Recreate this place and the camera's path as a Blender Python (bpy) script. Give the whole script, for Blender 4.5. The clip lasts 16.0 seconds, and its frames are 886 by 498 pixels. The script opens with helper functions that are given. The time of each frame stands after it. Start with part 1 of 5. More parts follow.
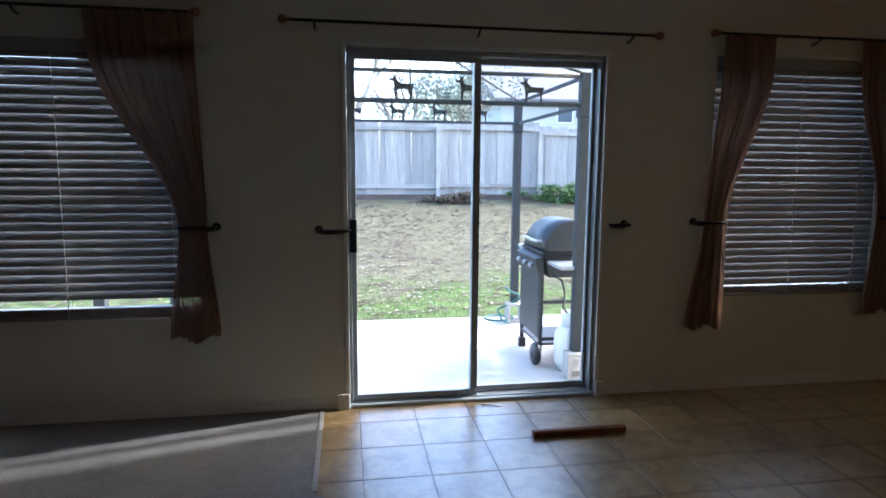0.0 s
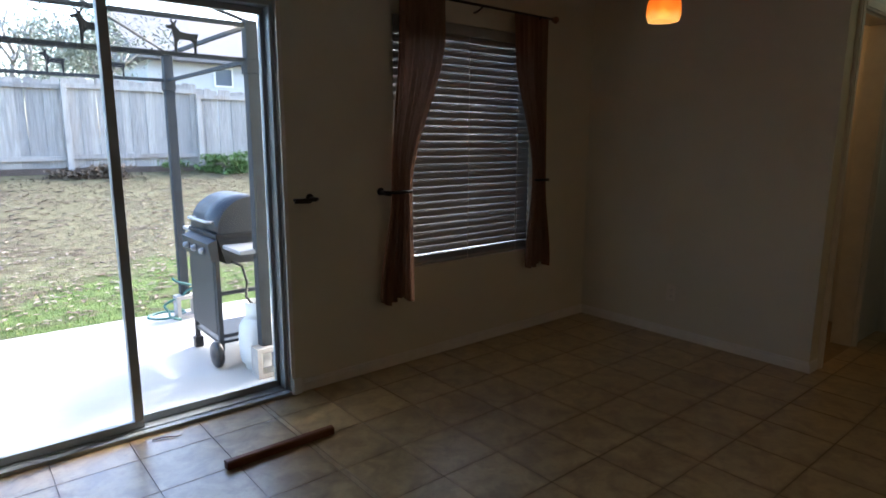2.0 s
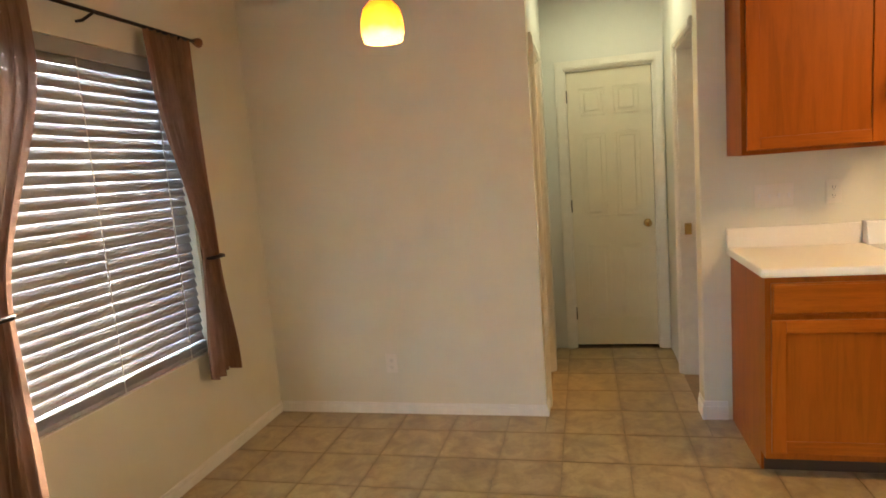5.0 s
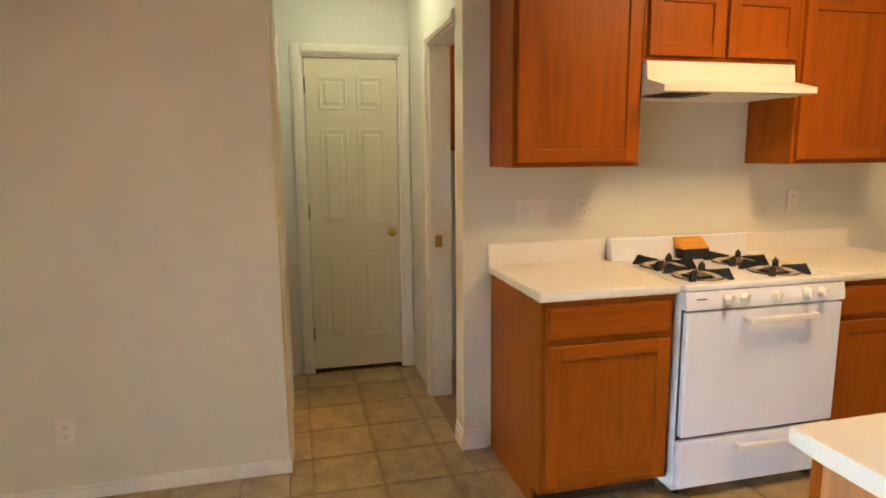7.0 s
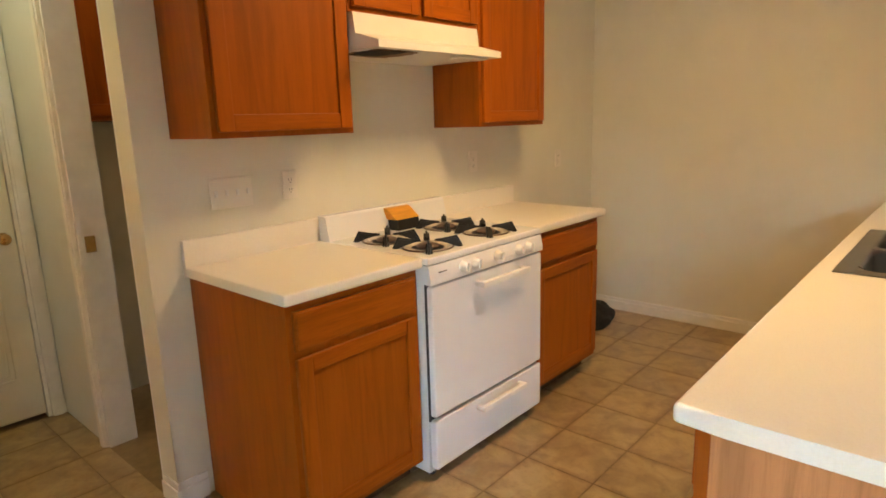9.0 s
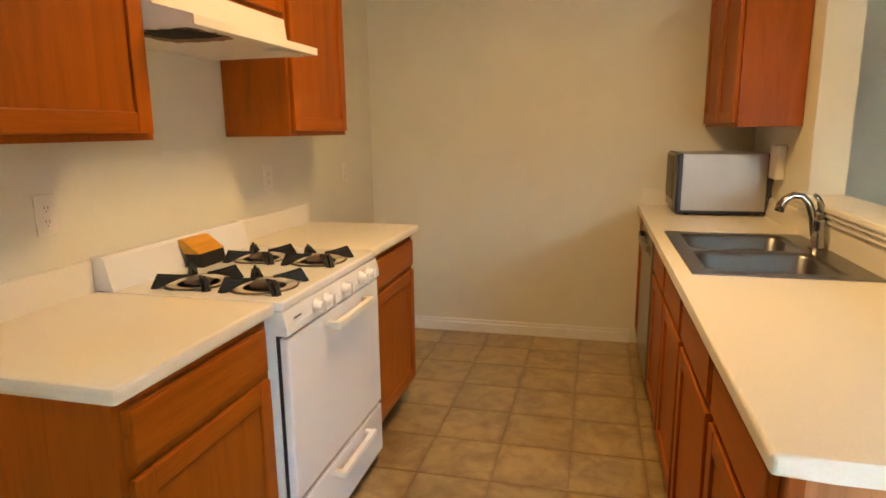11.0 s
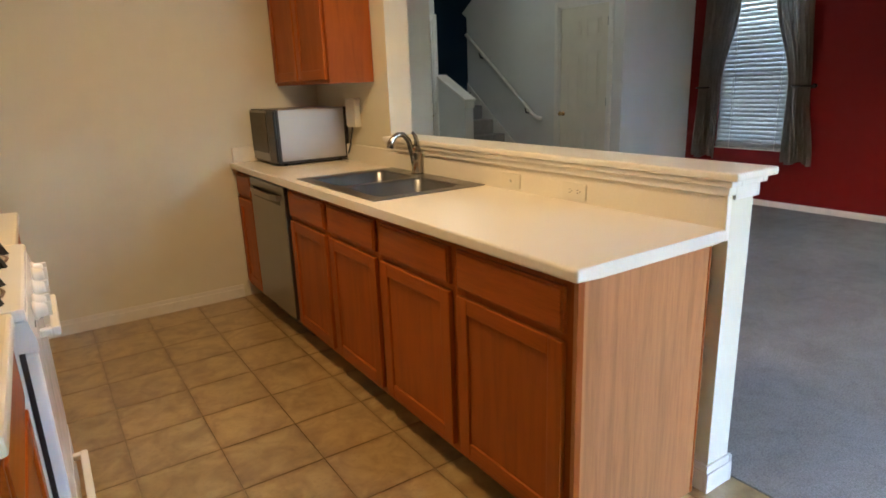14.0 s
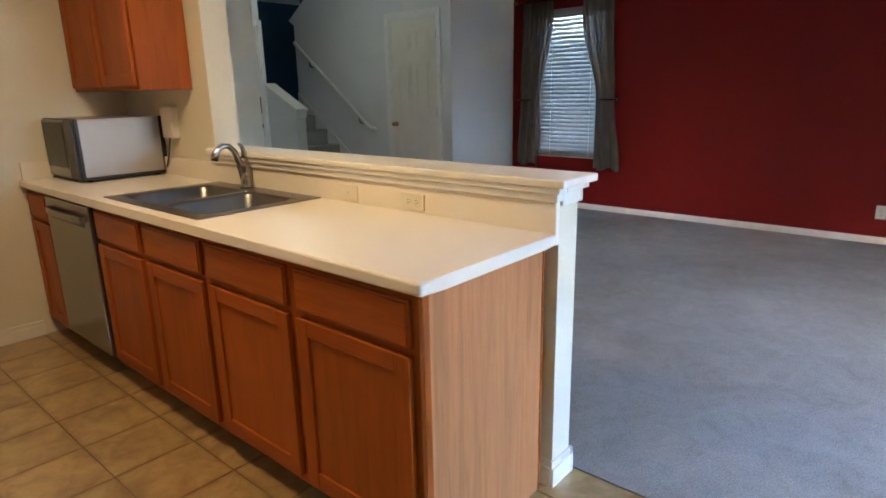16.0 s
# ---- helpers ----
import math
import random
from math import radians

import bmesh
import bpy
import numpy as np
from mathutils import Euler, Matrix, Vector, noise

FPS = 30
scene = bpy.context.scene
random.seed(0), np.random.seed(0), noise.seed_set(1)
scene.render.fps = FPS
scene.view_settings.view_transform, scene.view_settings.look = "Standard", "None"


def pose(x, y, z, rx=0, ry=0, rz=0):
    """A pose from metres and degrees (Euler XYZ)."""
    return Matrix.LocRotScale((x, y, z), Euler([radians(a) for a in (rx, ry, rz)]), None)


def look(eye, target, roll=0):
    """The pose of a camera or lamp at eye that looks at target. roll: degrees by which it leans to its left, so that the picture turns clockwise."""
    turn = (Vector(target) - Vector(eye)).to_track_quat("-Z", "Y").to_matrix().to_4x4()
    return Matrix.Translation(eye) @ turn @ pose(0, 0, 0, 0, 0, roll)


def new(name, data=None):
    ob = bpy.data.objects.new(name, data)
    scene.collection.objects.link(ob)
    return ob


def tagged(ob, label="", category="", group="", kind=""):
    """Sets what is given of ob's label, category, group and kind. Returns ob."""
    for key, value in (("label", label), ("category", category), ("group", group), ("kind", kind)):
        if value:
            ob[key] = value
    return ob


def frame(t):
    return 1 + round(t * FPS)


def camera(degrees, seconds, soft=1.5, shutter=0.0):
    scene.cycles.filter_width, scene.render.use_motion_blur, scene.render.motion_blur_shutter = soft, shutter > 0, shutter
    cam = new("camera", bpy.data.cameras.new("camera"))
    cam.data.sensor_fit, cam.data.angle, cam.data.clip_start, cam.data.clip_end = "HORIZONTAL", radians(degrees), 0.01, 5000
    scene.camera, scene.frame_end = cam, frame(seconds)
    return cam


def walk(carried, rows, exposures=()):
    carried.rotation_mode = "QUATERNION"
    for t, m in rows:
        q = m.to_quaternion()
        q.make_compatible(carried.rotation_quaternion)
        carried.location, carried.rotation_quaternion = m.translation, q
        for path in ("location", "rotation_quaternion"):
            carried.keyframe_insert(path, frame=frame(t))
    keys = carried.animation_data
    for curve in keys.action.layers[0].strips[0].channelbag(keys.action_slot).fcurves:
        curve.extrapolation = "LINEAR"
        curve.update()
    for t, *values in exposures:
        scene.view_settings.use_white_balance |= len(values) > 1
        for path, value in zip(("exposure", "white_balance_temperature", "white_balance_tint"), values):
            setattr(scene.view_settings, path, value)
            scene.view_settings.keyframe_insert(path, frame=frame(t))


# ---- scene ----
cam = camera(72.6, 16.0, soft=1.7)
PATH = [
    (0, (0.948, 0.547, 1.346), (1.263, 2.505, 1.086), 0.4),
    (0.5, (1.041, 0.636, 1.352), (1.625, 2.52, 1.02), 0.4),
    (1, (1.081, 0.751, 1.359), (2.014, 2.499, 1.08), -0.6),
    (1.5, (1.073, 0.881, 1.355), (2.151, 2.544, 1.082), -1.0),
    (2, (1.094, 1.03, 1.341), (2.353, 2.543, 0.983), 0.2),
    (2.5, (1.18, 1.201, 1.339), (2.539, 2.639, 1.052), -1.5),
    (3, (1.257, 1.384, 1.359), (2.759, 2.656, 1.005), -0.8),
    (3.5, (1.293, 1.575, 1.375), (2.979, 2.605, 1.063), -2.3),
    (6, (1.874, 2.153, 1.426), (3.843, 2.224, 1.087), -2.1),
    (6.5, (1.995, 2.21, 1.405), (3.952, 2.007, 1.044), -0.7),
    (7, (2.221, 2.159, 1.428), (4.14, 1.689, 1.118), -0.5),
    (7.5, (2.352, 2.132, 1.415), (4.178, 1.407, 1.041), 0.4),
    (8, (2.467, 2.173, 1.415), (4.117, 1.097, 1.07), -0.8),
    (10.5, (3.243, 2.289, 1.391), (4.035, 0.512, 0.927), 0.5),
    (11, (3.385, 2.174, 1.389), (3.865, 0.272, 1.001), -0.7),
    (11.5, (3.555, 2.12, 1.391), (3.6, 0.155, 1.021), -1.8),
    (12, (3.705, 2.125, 1.383), (3.295, 0.219, 0.937), -2.2),
    (12.5, (3.831, 2.161, 1.369), (3.135, 0.334, 0.948), -1.3),
    (13, (3.962, 2.248, 1.361), (3.073, 0.536, 0.833), -1.6),
    (13.5, (4.101, 2.261, 1.357), (3.087, 0.624, 0.816), -2.6),
    (14, (4.151, 2.249, 1.359), (3.088, 0.639, 0.832), -2.1),
    (14.5, (4.134, 2.22, 1.357), (2.909, 0.721, 0.854), -2.0),
    (15, (4.095, 2.243, 1.359), (2.645, 0.952, 0.875), -1.5),
    (15.5, (4.083, 2.235, 1.352), (2.551, 1.052, 0.847), -1.1),
    (16, (4.101, 2.199, 1.355), (2.644, 0.929, 0.845), -1.2),
]
walk(cam, [(t, look(eye, target, roll)) for t, eye, target, roll in PATH],
     exposures=[(0, 3.40, 5400, 10), (0.5, 3.30, 5500, 10), (1, 3.10, 5600, 10), (2, 3.30, 5850, 10), (2.5, 3.90, 6000, 10), (3, 4.70, 6350, 10), (3.5, 5.62, 6650, 10), (3.8, 6.15, 6900, 10),
                (6, 6.37, 6650, 10), (8, 6.17, 7000, 10), (10.5, 6.14, 7400, 10), (12, 6.12, 6950, 10), (13.5, 6.04, 6250, 10), (14.5, 6.08, 6000, 10), (15.5, 6.12, 5550, 10), (16, 6.06, 5700, 10)])

# ---- world and large lights ----
world = bpy.data.worlds.new("world")
scene.world = world
world.use_nodes = True
wn = world.node_tree.nodes
sky = wn.new("ShaderNodeTexSky")
sky.sky_type, sky.sun_disc = "NISHITA", False
sky.sun_elevation, sky.sun_rotation = radians(30), radians(75.7)
sky.dust_density, sky.air_density = 3.0, 1.0
world.node_tree.links.new(sky.outputs[0], wn["Background"].inputs[0])
wn["Background"].inputs[1].default_value = 0.15


def lamp(name, kind, m, energy, color, **more):
    data = bpy.data.lights.new(name, kind)
    data.energy, data.color = energy, color
    for key, value in more.items():
        if key == "size":
            data.size = value
        elif key == "angle":
            data.angle = value
        elif key == "radius":
            data.shadow_soft_size = value
    ob = new(name, data)
    ob.matrix_world = m
    return ob


WARM = (1.0, 0.70, 0.40)
lamp("sun", "SUN", look((17.8, 10.3, 10), (1, 6, 0)), 0.47, (1.0, 0.94, 0.85), angle=radians(2.5))
lamp("kitchen_ceiling_lamp", "AREA", look((3.55, 0.22, 2.5), (3.55, 0.22, 0)), 0.47, (1.0, 0.66, 0.31), size=0.45)
lamp("pendant_bulb", "POINT", pose(3.79, 2.66, 1.92), 0.036, (1.0, 0.55, 0.22), radius=0.03)
lamp("hall_lamp", "AREA", look((5.5, 1.8, 2.53), (5.5, 1.8, 0)), 0.072, (1.0, 0.98, 0.62), size=0.22)
lamp("side_room_lamp", "POINT", pose(5.5, 3.0, 2.2), 0.24, (1.0, 0.50, 0.18), radius=0.08)
lamp("laundry_lamp", "POINT", pose(5.6, 0.6, 2.2), 0.065, WARM, radius=0.08)
lamp("entry_lamp", "POINT", pose(0.45, -3.0, 2.45), 0.10, (0.98, 1.0, 0.86), radius=0.14)

# ---- materials ----


class Nodes:
    """A small writer of node materials."""

    def __init__(self, name, rough=0.5, metal=0.0, spec=0.5):
        self.m = bpy.data.materials.new(name)
        self.m.use_nodes = True
        self.t = self.m.node_tree
        self.b = self.t.nodes["Principled BSDF"]
        self.b.inputs["Roughness"].default_value = rough
        self.b.inputs["Metallic"].default_value = metal
        self.b.inputs["Specular IOR Level"].default_value = spec
        self.co = self.t.nodes.new("ShaderNodeTexCoord").outputs["Object"]

    def link(self, a, b):
        self.t.links.new(a, b)

    def mapped(self, scale):
        n = self.t.nodes.new("ShaderNodeMapping")
        n.inputs["Scale"].default_value = scale
        self.link(self.co, n.inputs[0])
        return n.outputs[0]

    def noise(self, scale, detail=4.0, rough=0.55, at=None, distort=0.0):
        n = self.t.nodes.new("ShaderNodeTexNoise")
        n.inputs["Scale"].default_value = scale
        n.inputs["Detail"].default_value = detail
        n.inputs["Roughness"].default_value = rough
        n.inputs["Distortion"].default_value = distort
        self.link(at or self.co, n.inputs["Vector"])
        return n.outputs["Fac"]

    def ramp(self, fac, stops):
        n = self.t.nodes.new("ShaderNodeValToRGB")
        e = n.color_ramp.elements
        while len(e) < len(stops):
            e.new(0.5)
        for el, (p, c) in zip(e, stops):
            el.position, el.color = p, (*c, 1)
        self.link(fac, n.inputs[0])
        return n.outputs[0]

    def mix(self, fac, a, b, kind="MIX"):
        n = self.t.nodes.new("ShaderNodeMix")
        n.data_type, n.blend_type = "RGBA", kind
        for v, slot in ((fac, 0), (a, 6), (b, 7)):
            if isinstance(v, (int, float)):
                n.inputs[slot].default_value = v
            elif isinstance(v, tuple):
                n.inputs[slot].default_value = (*v, 1)
            else:
                self.link(v, n.inputs[slot])
        return n.outputs[2]

    def math(self, op, a, b=0.0):
        n = self.t.nodes.new("ShaderNodeMath")
        n.operation = op
        for v, slot in ((a, 0), (b, 1)):
            if isinstance(v, (int, float)):
                n.inputs[slot].default_value = v
            else:
                self.link(v, n.inputs[slot])
        return n.outputs[0]

    def color(self, c):
        if isinstance(c, tuple):
            self.b.inputs["Base Color"].default_value = (*c, 1)
        else:
            self.link(c, self.b.inputs["Base Color"])
        return self

    def rough(self, fac, lo, hi):
        n = self.t.nodes.new("ShaderNodeMapRange")
        n.inputs[3].default_value, n.inputs[4].default_value = lo, hi
        self.link(fac, n.inputs[0])
        self.link(n.outputs[0], self.b.inputs["Roughness"])
        return self

    def bump(self, fac, strength, dist=0.01):
        n = self.t.nodes.new("ShaderNodeBump")
        n.inputs["Strength"].default_value, n.inputs["Distance"].default_value = strength, dist
        self.link(fac, n.inputs["Height"])
        self.link(n.outputs[0], self.b.inputs["Normal"])
        return self

    def random(self):
        return self.t.nodes.new("ShaderNodeObjectInfo").outputs["Random"]

    def island(self):
        return self.t.nodes.new("ShaderNodeNewGeometry").outputs["Random Per Island"]


def plain(name, c, rough=0.5, metal=0.0, var=0.08, scale=6.0, bump=0.0, bscale=200.0):
    n = Nodes(name, rough, metal)
    lo, hi = tuple(v * (1 - var) for v in c), tuple(min(1, v * (1 + var)) for v in c)
    f = n.noise(scale, 5)
    n.color(n.ramp(f, [(0.3, lo), (0.7, hi)]))
    n.rough(n.noise(scale * 4, 3), max(0.02, rough - 0.08), min(1, rough + 0.08))
    if bump:
        n.bump(n.noise(bscale, 3), bump, 0.004)
    return n.m


def paint(name, c):
    n = Nodes(name, 0.6, spec=0.3)
    big, fine = n.noise(1.3, 4), n.noise(9.0, 5)
    base = n.ramp(big, [(0.3, tuple(v * 0.95 for v in c)), (0.7, c)])
    smudge = n.ramp(n.noise(3.2, 6, 0.6), [(0.28, (0.93, 0.92, 0.90)), (0.5, (1, 1, 1))])
    n.color(n.mix(0.6, base, smudge, "MULTIPLY"))
    n.rough(fine, 0.5, 0.72)
    n.bump(n.noise(55.0, 3, 0.6), 0.25, 0.004)
    return n.m


def oak(name, c, along, pores=0.22, long=0.9):
    """Stained oak; along: the axis of the grain."""
    n = Nodes(name, 0.42, spec=0.18)
    stretch = {"z": (9, 9, long), "y": (9, long, 9), "x": (long, 9, 9)}[along]
    at = n.mapped(stretch)
    shift = n.t.nodes.new("ShaderNodeVectorMath")
    shift.operation = "ADD"
    n.link(at, shift.inputs[0])
    r = n.math("MULTIPLY", n.random(), 37.0)
    n.link(r, shift.inputs[1])
    at = shift.outputs[0]
    rings = n.noise(2.2, 3, 0.5, at, 1.2)
    fibre = n.noise(14.0, 6, 0.7, at, 0.2)
    base = n.ramp(rings, [(0.28, tuple(v * 0.80 for v in c)), (0.50, c), (0.74, tuple(v * 1.12 for v in c))])
    dark = n.ramp(fibre, [(0.34, (0.42, 0.34, 0.30)), (0.55, (1, 1, 1))])
    tone = n.mix(n.random(), (0.90, 0.90, 0.90), (1.0, 1.0, 1.0))
    n.color(n.mix(1.0, n.mix(pores, base, dark, "MULTIPLY"), tone, "MULTIPLY"))
    n.rough(fibre, 0.30, 0.48)
    n.bump(fibre, 0.12, 0.002)
    return n.m


PAINT = paint("cream wall paint", (0.73, 0.70, 0.57))
WHITEPAINT = paint("pale wall paint", (0.72, 0.73, 0.70))
REDPAINT = paint("red wall paint", (0.19, 0.0048, 0.0032))
NAVY = paint("navy wall paint", (0.02, 0.05, 0.09))
CEIL = paint("ceiling white", (0.78, 0.77, 0.74))
TRIM = plain("white trim paint", (0.78, 0.76, 0.70), 0.35, var=0.05, scale=14, bump=0.05, bscale=60)
DOORW = plain("door paint", (0.74, 0.70, 0.58), 0.4, var=0.04, scale=5, bump=0.05, bscale=80)
OAKZ = oak("oak upright", (0.352, 0.085, 0.0075), "z", 0.13)
OAKY = oak("oak level", (0.352, 0.085, 0.0075), "y", 0.34, 0.6)
OAKPALE = oak("oak end panel", (0.48, 0.212, 0.084), "z", 0.26, 0.5)
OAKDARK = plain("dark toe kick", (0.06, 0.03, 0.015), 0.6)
LAMINATE = plain("cream laminate", (0.80, 0.75, 0.65), 0.30, var=0.03, scale=160)
ENAMEL = plain("white enamel", (0.80, 0.80, 0.80), 0.16, var=0.02, scale=3)
KNOBW = plain("white plastic", (0.76, 0.74, 0.68), 0.35, var=0.03)
BLACKIRON = plain("black iron", (0.008, 0.008, 0.009), 0.7, 0.0, var=0.3, scale=40)
BLACK = plain("black plastic", (0.015, 0.015, 0.016), 0.35, var=0.2)
BRONZE = plain("dark bronze", (0.03, 0.022, 0.018), 0.4, 0.7, var=0.3)
BRASS = plain("brass", (0.62, 0.42, 0.18), 0.22, 1.0, var=0.1)
CHROME = plain("chrome", (0.42, 0.42, 0.42), 0.13, 1.0, var=0.03)
ALU = plain("grey aluminium", (0.36, 0.39, 0.41), 0.45, 0.3, var=0.08)
SILVER = plain("silver sheet", (0.46, 0.46, 0.465), 0.45, 0.5, var=0.04)


def steel():
    n = Nodes("brushed steel", 0.28, 1.0)
    f = n.noise(90, 4, 0.6, n.mapped((1, 1, 0.03)))
    n.color(n.ramp(f, [(0.3, (0.27, 0.27, 0.265)), (0.7, (0.31, 0.307, 0.30))]))
    n.rough(f, 0.26, 0.32)
    return n.m


STEEL = steel()
SATIN = plain("satin sink steel", (0.22, 0.22, 0.23), 0.30, 1.0, var=0.05, scale=1.2)
BURNT_AND_SHADE = plain("browned burner metal and rim shade", (0.16, 0.11, 0.085), 0.45, 0.5, var=0.4, scale=30)


def vinyl():
    n = Nodes("tan vinyl tile", 0.34, spec=0.9)
    shift = n.t.nodes.new("ShaderNodeVectorMath")
    shift.operation = "ADD"
    n.link(n.co, shift.inputs[0])
    n.link(n.math("MULTIPLY", n.random(), 53.0), shift.inputs[1])
    at = shift.outputs[0]
    cloud, vein, fine = n.noise(5.5, 5, 0.6, at, 0.8), n.noise(9, 4, 0.55, at, 0.8), n.noise(60, 4, 0.6, at)
    base = n.ramp(cloud, [(0.25, (0.28, 0.172, 0.068)), (0.50, (0.42, 0.288, 0.120)), (0.78, (0.52, 0.380, 0.180))])
    vein = n.ramp(vein, [(0.30, (0.50, 0.40, 0.30)), (0.58, (1, 1, 1))])
    speck = n.ramp(fine, [(0.30, (0.55, 0.45, 0.36)), (0.46, (1, 1, 1))])
    # each printed tile has a feathered brown border
    sep = n.t.nodes.new("ShaderNodeSeparateXYZ")
    n.link(n.co, sep.inputs[0])
    out = n.math("MAXIMUM", n.math("ABSOLUTE", sep.outputs[0]), n.math("ABSOLUTE", sep.outputs[1]))
    out = n.math("ADD", n.math("MULTIPLY", out, 6.0), n.math("MULTIPLY", n.math("SUBTRACT", n.noise(11, 5, 0.65, at), 0.35), 0.5))
    border = n.ramp(out, [(0.86, (1, 1, 1)), (0.95, (0.72, 0.62, 0.52)), (1.0, (0.50, 0.40, 0.31))])
    tone = n.mix(n.random(), (0.84, 0.84, 0.84), (1, 1, 1))
    stone = n.mix(0.4, n.mix(0.75, base, vein, "MULTIPLY"), speck, "MULTIPLY")
    n.color(n.mix(1.0, n.mix(0.66, stone, border, "MULTIPLY"), tone, "MULTIPLY"))
    n.rough(cloud, 0.28, 0.42)
    n.b.inputs["Coat Weight"].default_value = 0.6
    n.b.inputs["Coat Roughness"].default_value = 0.3
    n.bump(n.noise(22, 4, 0.6, at), 0.05, 0.004)
    return n.m


VINYL = vinyl()
GROUT = plain("dark tile joint", (0.24, 0.168, 0.088), 0.36, var=0.2, scale=20)


def carpet():
    n = Nodes("grey beige carpet", 0.95, spec=0.1)
    big, mid, fine = n.noise(0.9, 4, 0.6, None, 0.8), n.noise(6, 6, 0.8, None, 1.5), n.noise(150, 3, 0.75)
    c = n.ramp(big, [(0.3, (0.285, 0.268, 0.255)), (0.7, (0.42, 0.396, 0.38))])
    c = n.mix(0.42, c, n.ramp(mid, [(0.36, (0.62, 0.64, 0.62)), (0.58, (1, 1, 1))]), "MULTIPLY")
    n.color(n.mix(0.75, c, n.ramp(fine, [(0.3, (0.45, 0.45, 0.45)), (0.65, (1.15, 1.15, 1.15))]), "MULTIPLY"))
    n.bump(fine, 0.55, 0.007)
    return n.m


CARPET = carpet()
CONCRETE0 = plain("slab concrete", (0.3, 0.3, 0.29), 0.9)


def glass():
    n = Nodes("window glass", 0.0)
    n.t.nodes.remove(n.b)
    a, b = n.t.nodes.new("ShaderNodeBsdfTransparent"), n.t.nodes.new("ShaderNodeBsdfGlossy")
    b.inputs["Roughness"].default_value = 0.02
    fr = n.t.nodes.new("ShaderNodeFresnel")
    fr.inputs[0].default_value = 1.35
    mx = n.t.nodes.new("ShaderNodeMixShader")
    n.link(fr.outputs[0], mx.inputs[0])
    n.link(a.outputs[0], mx.inputs[1])
    n.link(b.outputs[0], mx.inputs[2])
    n.link(mx.outputs[0], n.t.nodes["Material Output"].inputs[0])
    return n.m


GLASS = glass()


def cloth(name, c, clear):
    """Sheer woven cloth: partly see-through, and light shines through the threads."""
    n = Nodes(name, 0.9, spec=0.1)
    weave = n.noise(24, 4, 0.6, n.mapped((6, 6, 0.4)))
    col = n.ramp(weave, [(0.3, tuple(v * 0.88 for v in c)), (0.7, tuple(v * 1.1 for v in c))])
    n.color(col)
    tr, cl = n.t.nodes.new("ShaderNodeBsdfTranslucent"), n.t.nodes.new("ShaderNodeBsdfTransparent")
    n.link(col, tr.inputs[0])
    m1, m2 = n.t.nodes.new("ShaderNodeMixShader"), n.t.nodes.new("ShaderNodeMixShader")
    m1.inputs[0].default_value, m2.inputs[0].default_value = 0.30, clear
    n.link(n.b.outputs[0], m1.inputs[1])
    n.link(tr.outputs[0], m1.inputs[2])
    n.link(m1.outputs[0], m2.inputs[1])
    n.link(cl.outputs[0], m2.inputs[2])
    n.link(m2.outputs[0], n.t.nodes["Material Output"].inputs[0])
    return n.m


CURTAIN = cloth("brown sheer cloth", (0.30, 0.168, 0.108), 0.10)
TAUPE = cloth("taupe sheer cloth", (0.20, 0.16, 0.125), 0.03)


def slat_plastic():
    n = Nodes("white blind slat in shaded grey", 0.4)
    # white slats; the grey base carries the shade of their room side
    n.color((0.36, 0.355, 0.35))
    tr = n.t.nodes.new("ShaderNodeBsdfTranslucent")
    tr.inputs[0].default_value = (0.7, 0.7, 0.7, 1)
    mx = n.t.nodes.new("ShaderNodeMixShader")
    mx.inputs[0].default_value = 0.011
    n.link(n.b.outputs[0], mx.inputs[1])
    n.link(tr.outputs[0], mx.inputs[2])
    n.link(mx.outputs[0], n.t.nodes["Material Output"].inputs[0])
    return n.m


SLAT_SHADED = slat_plastic()

# ---- builders ----
ORIGIN = {}


def box(bm, x0, y0, z0, x1, y1, z1, bevel=0.0):
    m = Matrix.LocRotScale(((x0 + x1) / 2, (y0 + y1) / 2, (z0 + z1) / 2), None, (abs(x1 - x0), abs(y1 - y0), abs(z1 - z0)))
    made = bmesh.ops.create_cube(bm, size=1, matrix=m)["verts"]
    if bevel:
        edges = list({e for v in made for e in v.link_edges})
        bmesh.ops.bevel(bm, geom=edges, offset=bevel, segments=2, affect="EDGES", profile=0.6)
    return bm


def boxes(*rows, bevel=0.0):
    bm = bmesh.new()
    for r in rows:
        box(bm, *r, bevel=bevel)
    return bm


def tube(bm, pts, r, sides=10, caps=True):
    """A round bar along points; r: one radius, or one a point."""
    pts = [Vector(p) for p in pts]
    rs = r if isinstance(r, (list, tuple)) else [r] * len(pts)
    up = Vector((0, 0, 1)) if abs((pts[-1] - pts[0]).normalized().z) < 0.9 else Vector((1, 0, 0))
    rings = []
    for i, p in enumerate(pts):
        d = (pts[min(i + 1, len(pts) - 1)] - pts[max(i - 1, 0)]).normalized()
        u = d.cross(up).normalized()
        v = u.cross(d).normalized()
        rings.append([bm.verts.new(p + rs[i] * (math.cos(a) * u + math.sin(a) * v)) for a in (2 * math.pi * k / sides for k in range(sides))])
    for a, b in zip(rings, rings[1:]):
        for k in range(sides):
            f = bm.faces.new((a[k], a[(k + 1) % sides], b[(k + 1) % sides], b[k]))
            f.smooth = True
    if caps:
        bm.faces.new(rings[0][::-1])
        bm.faces.new(rings[-1])
    return bm


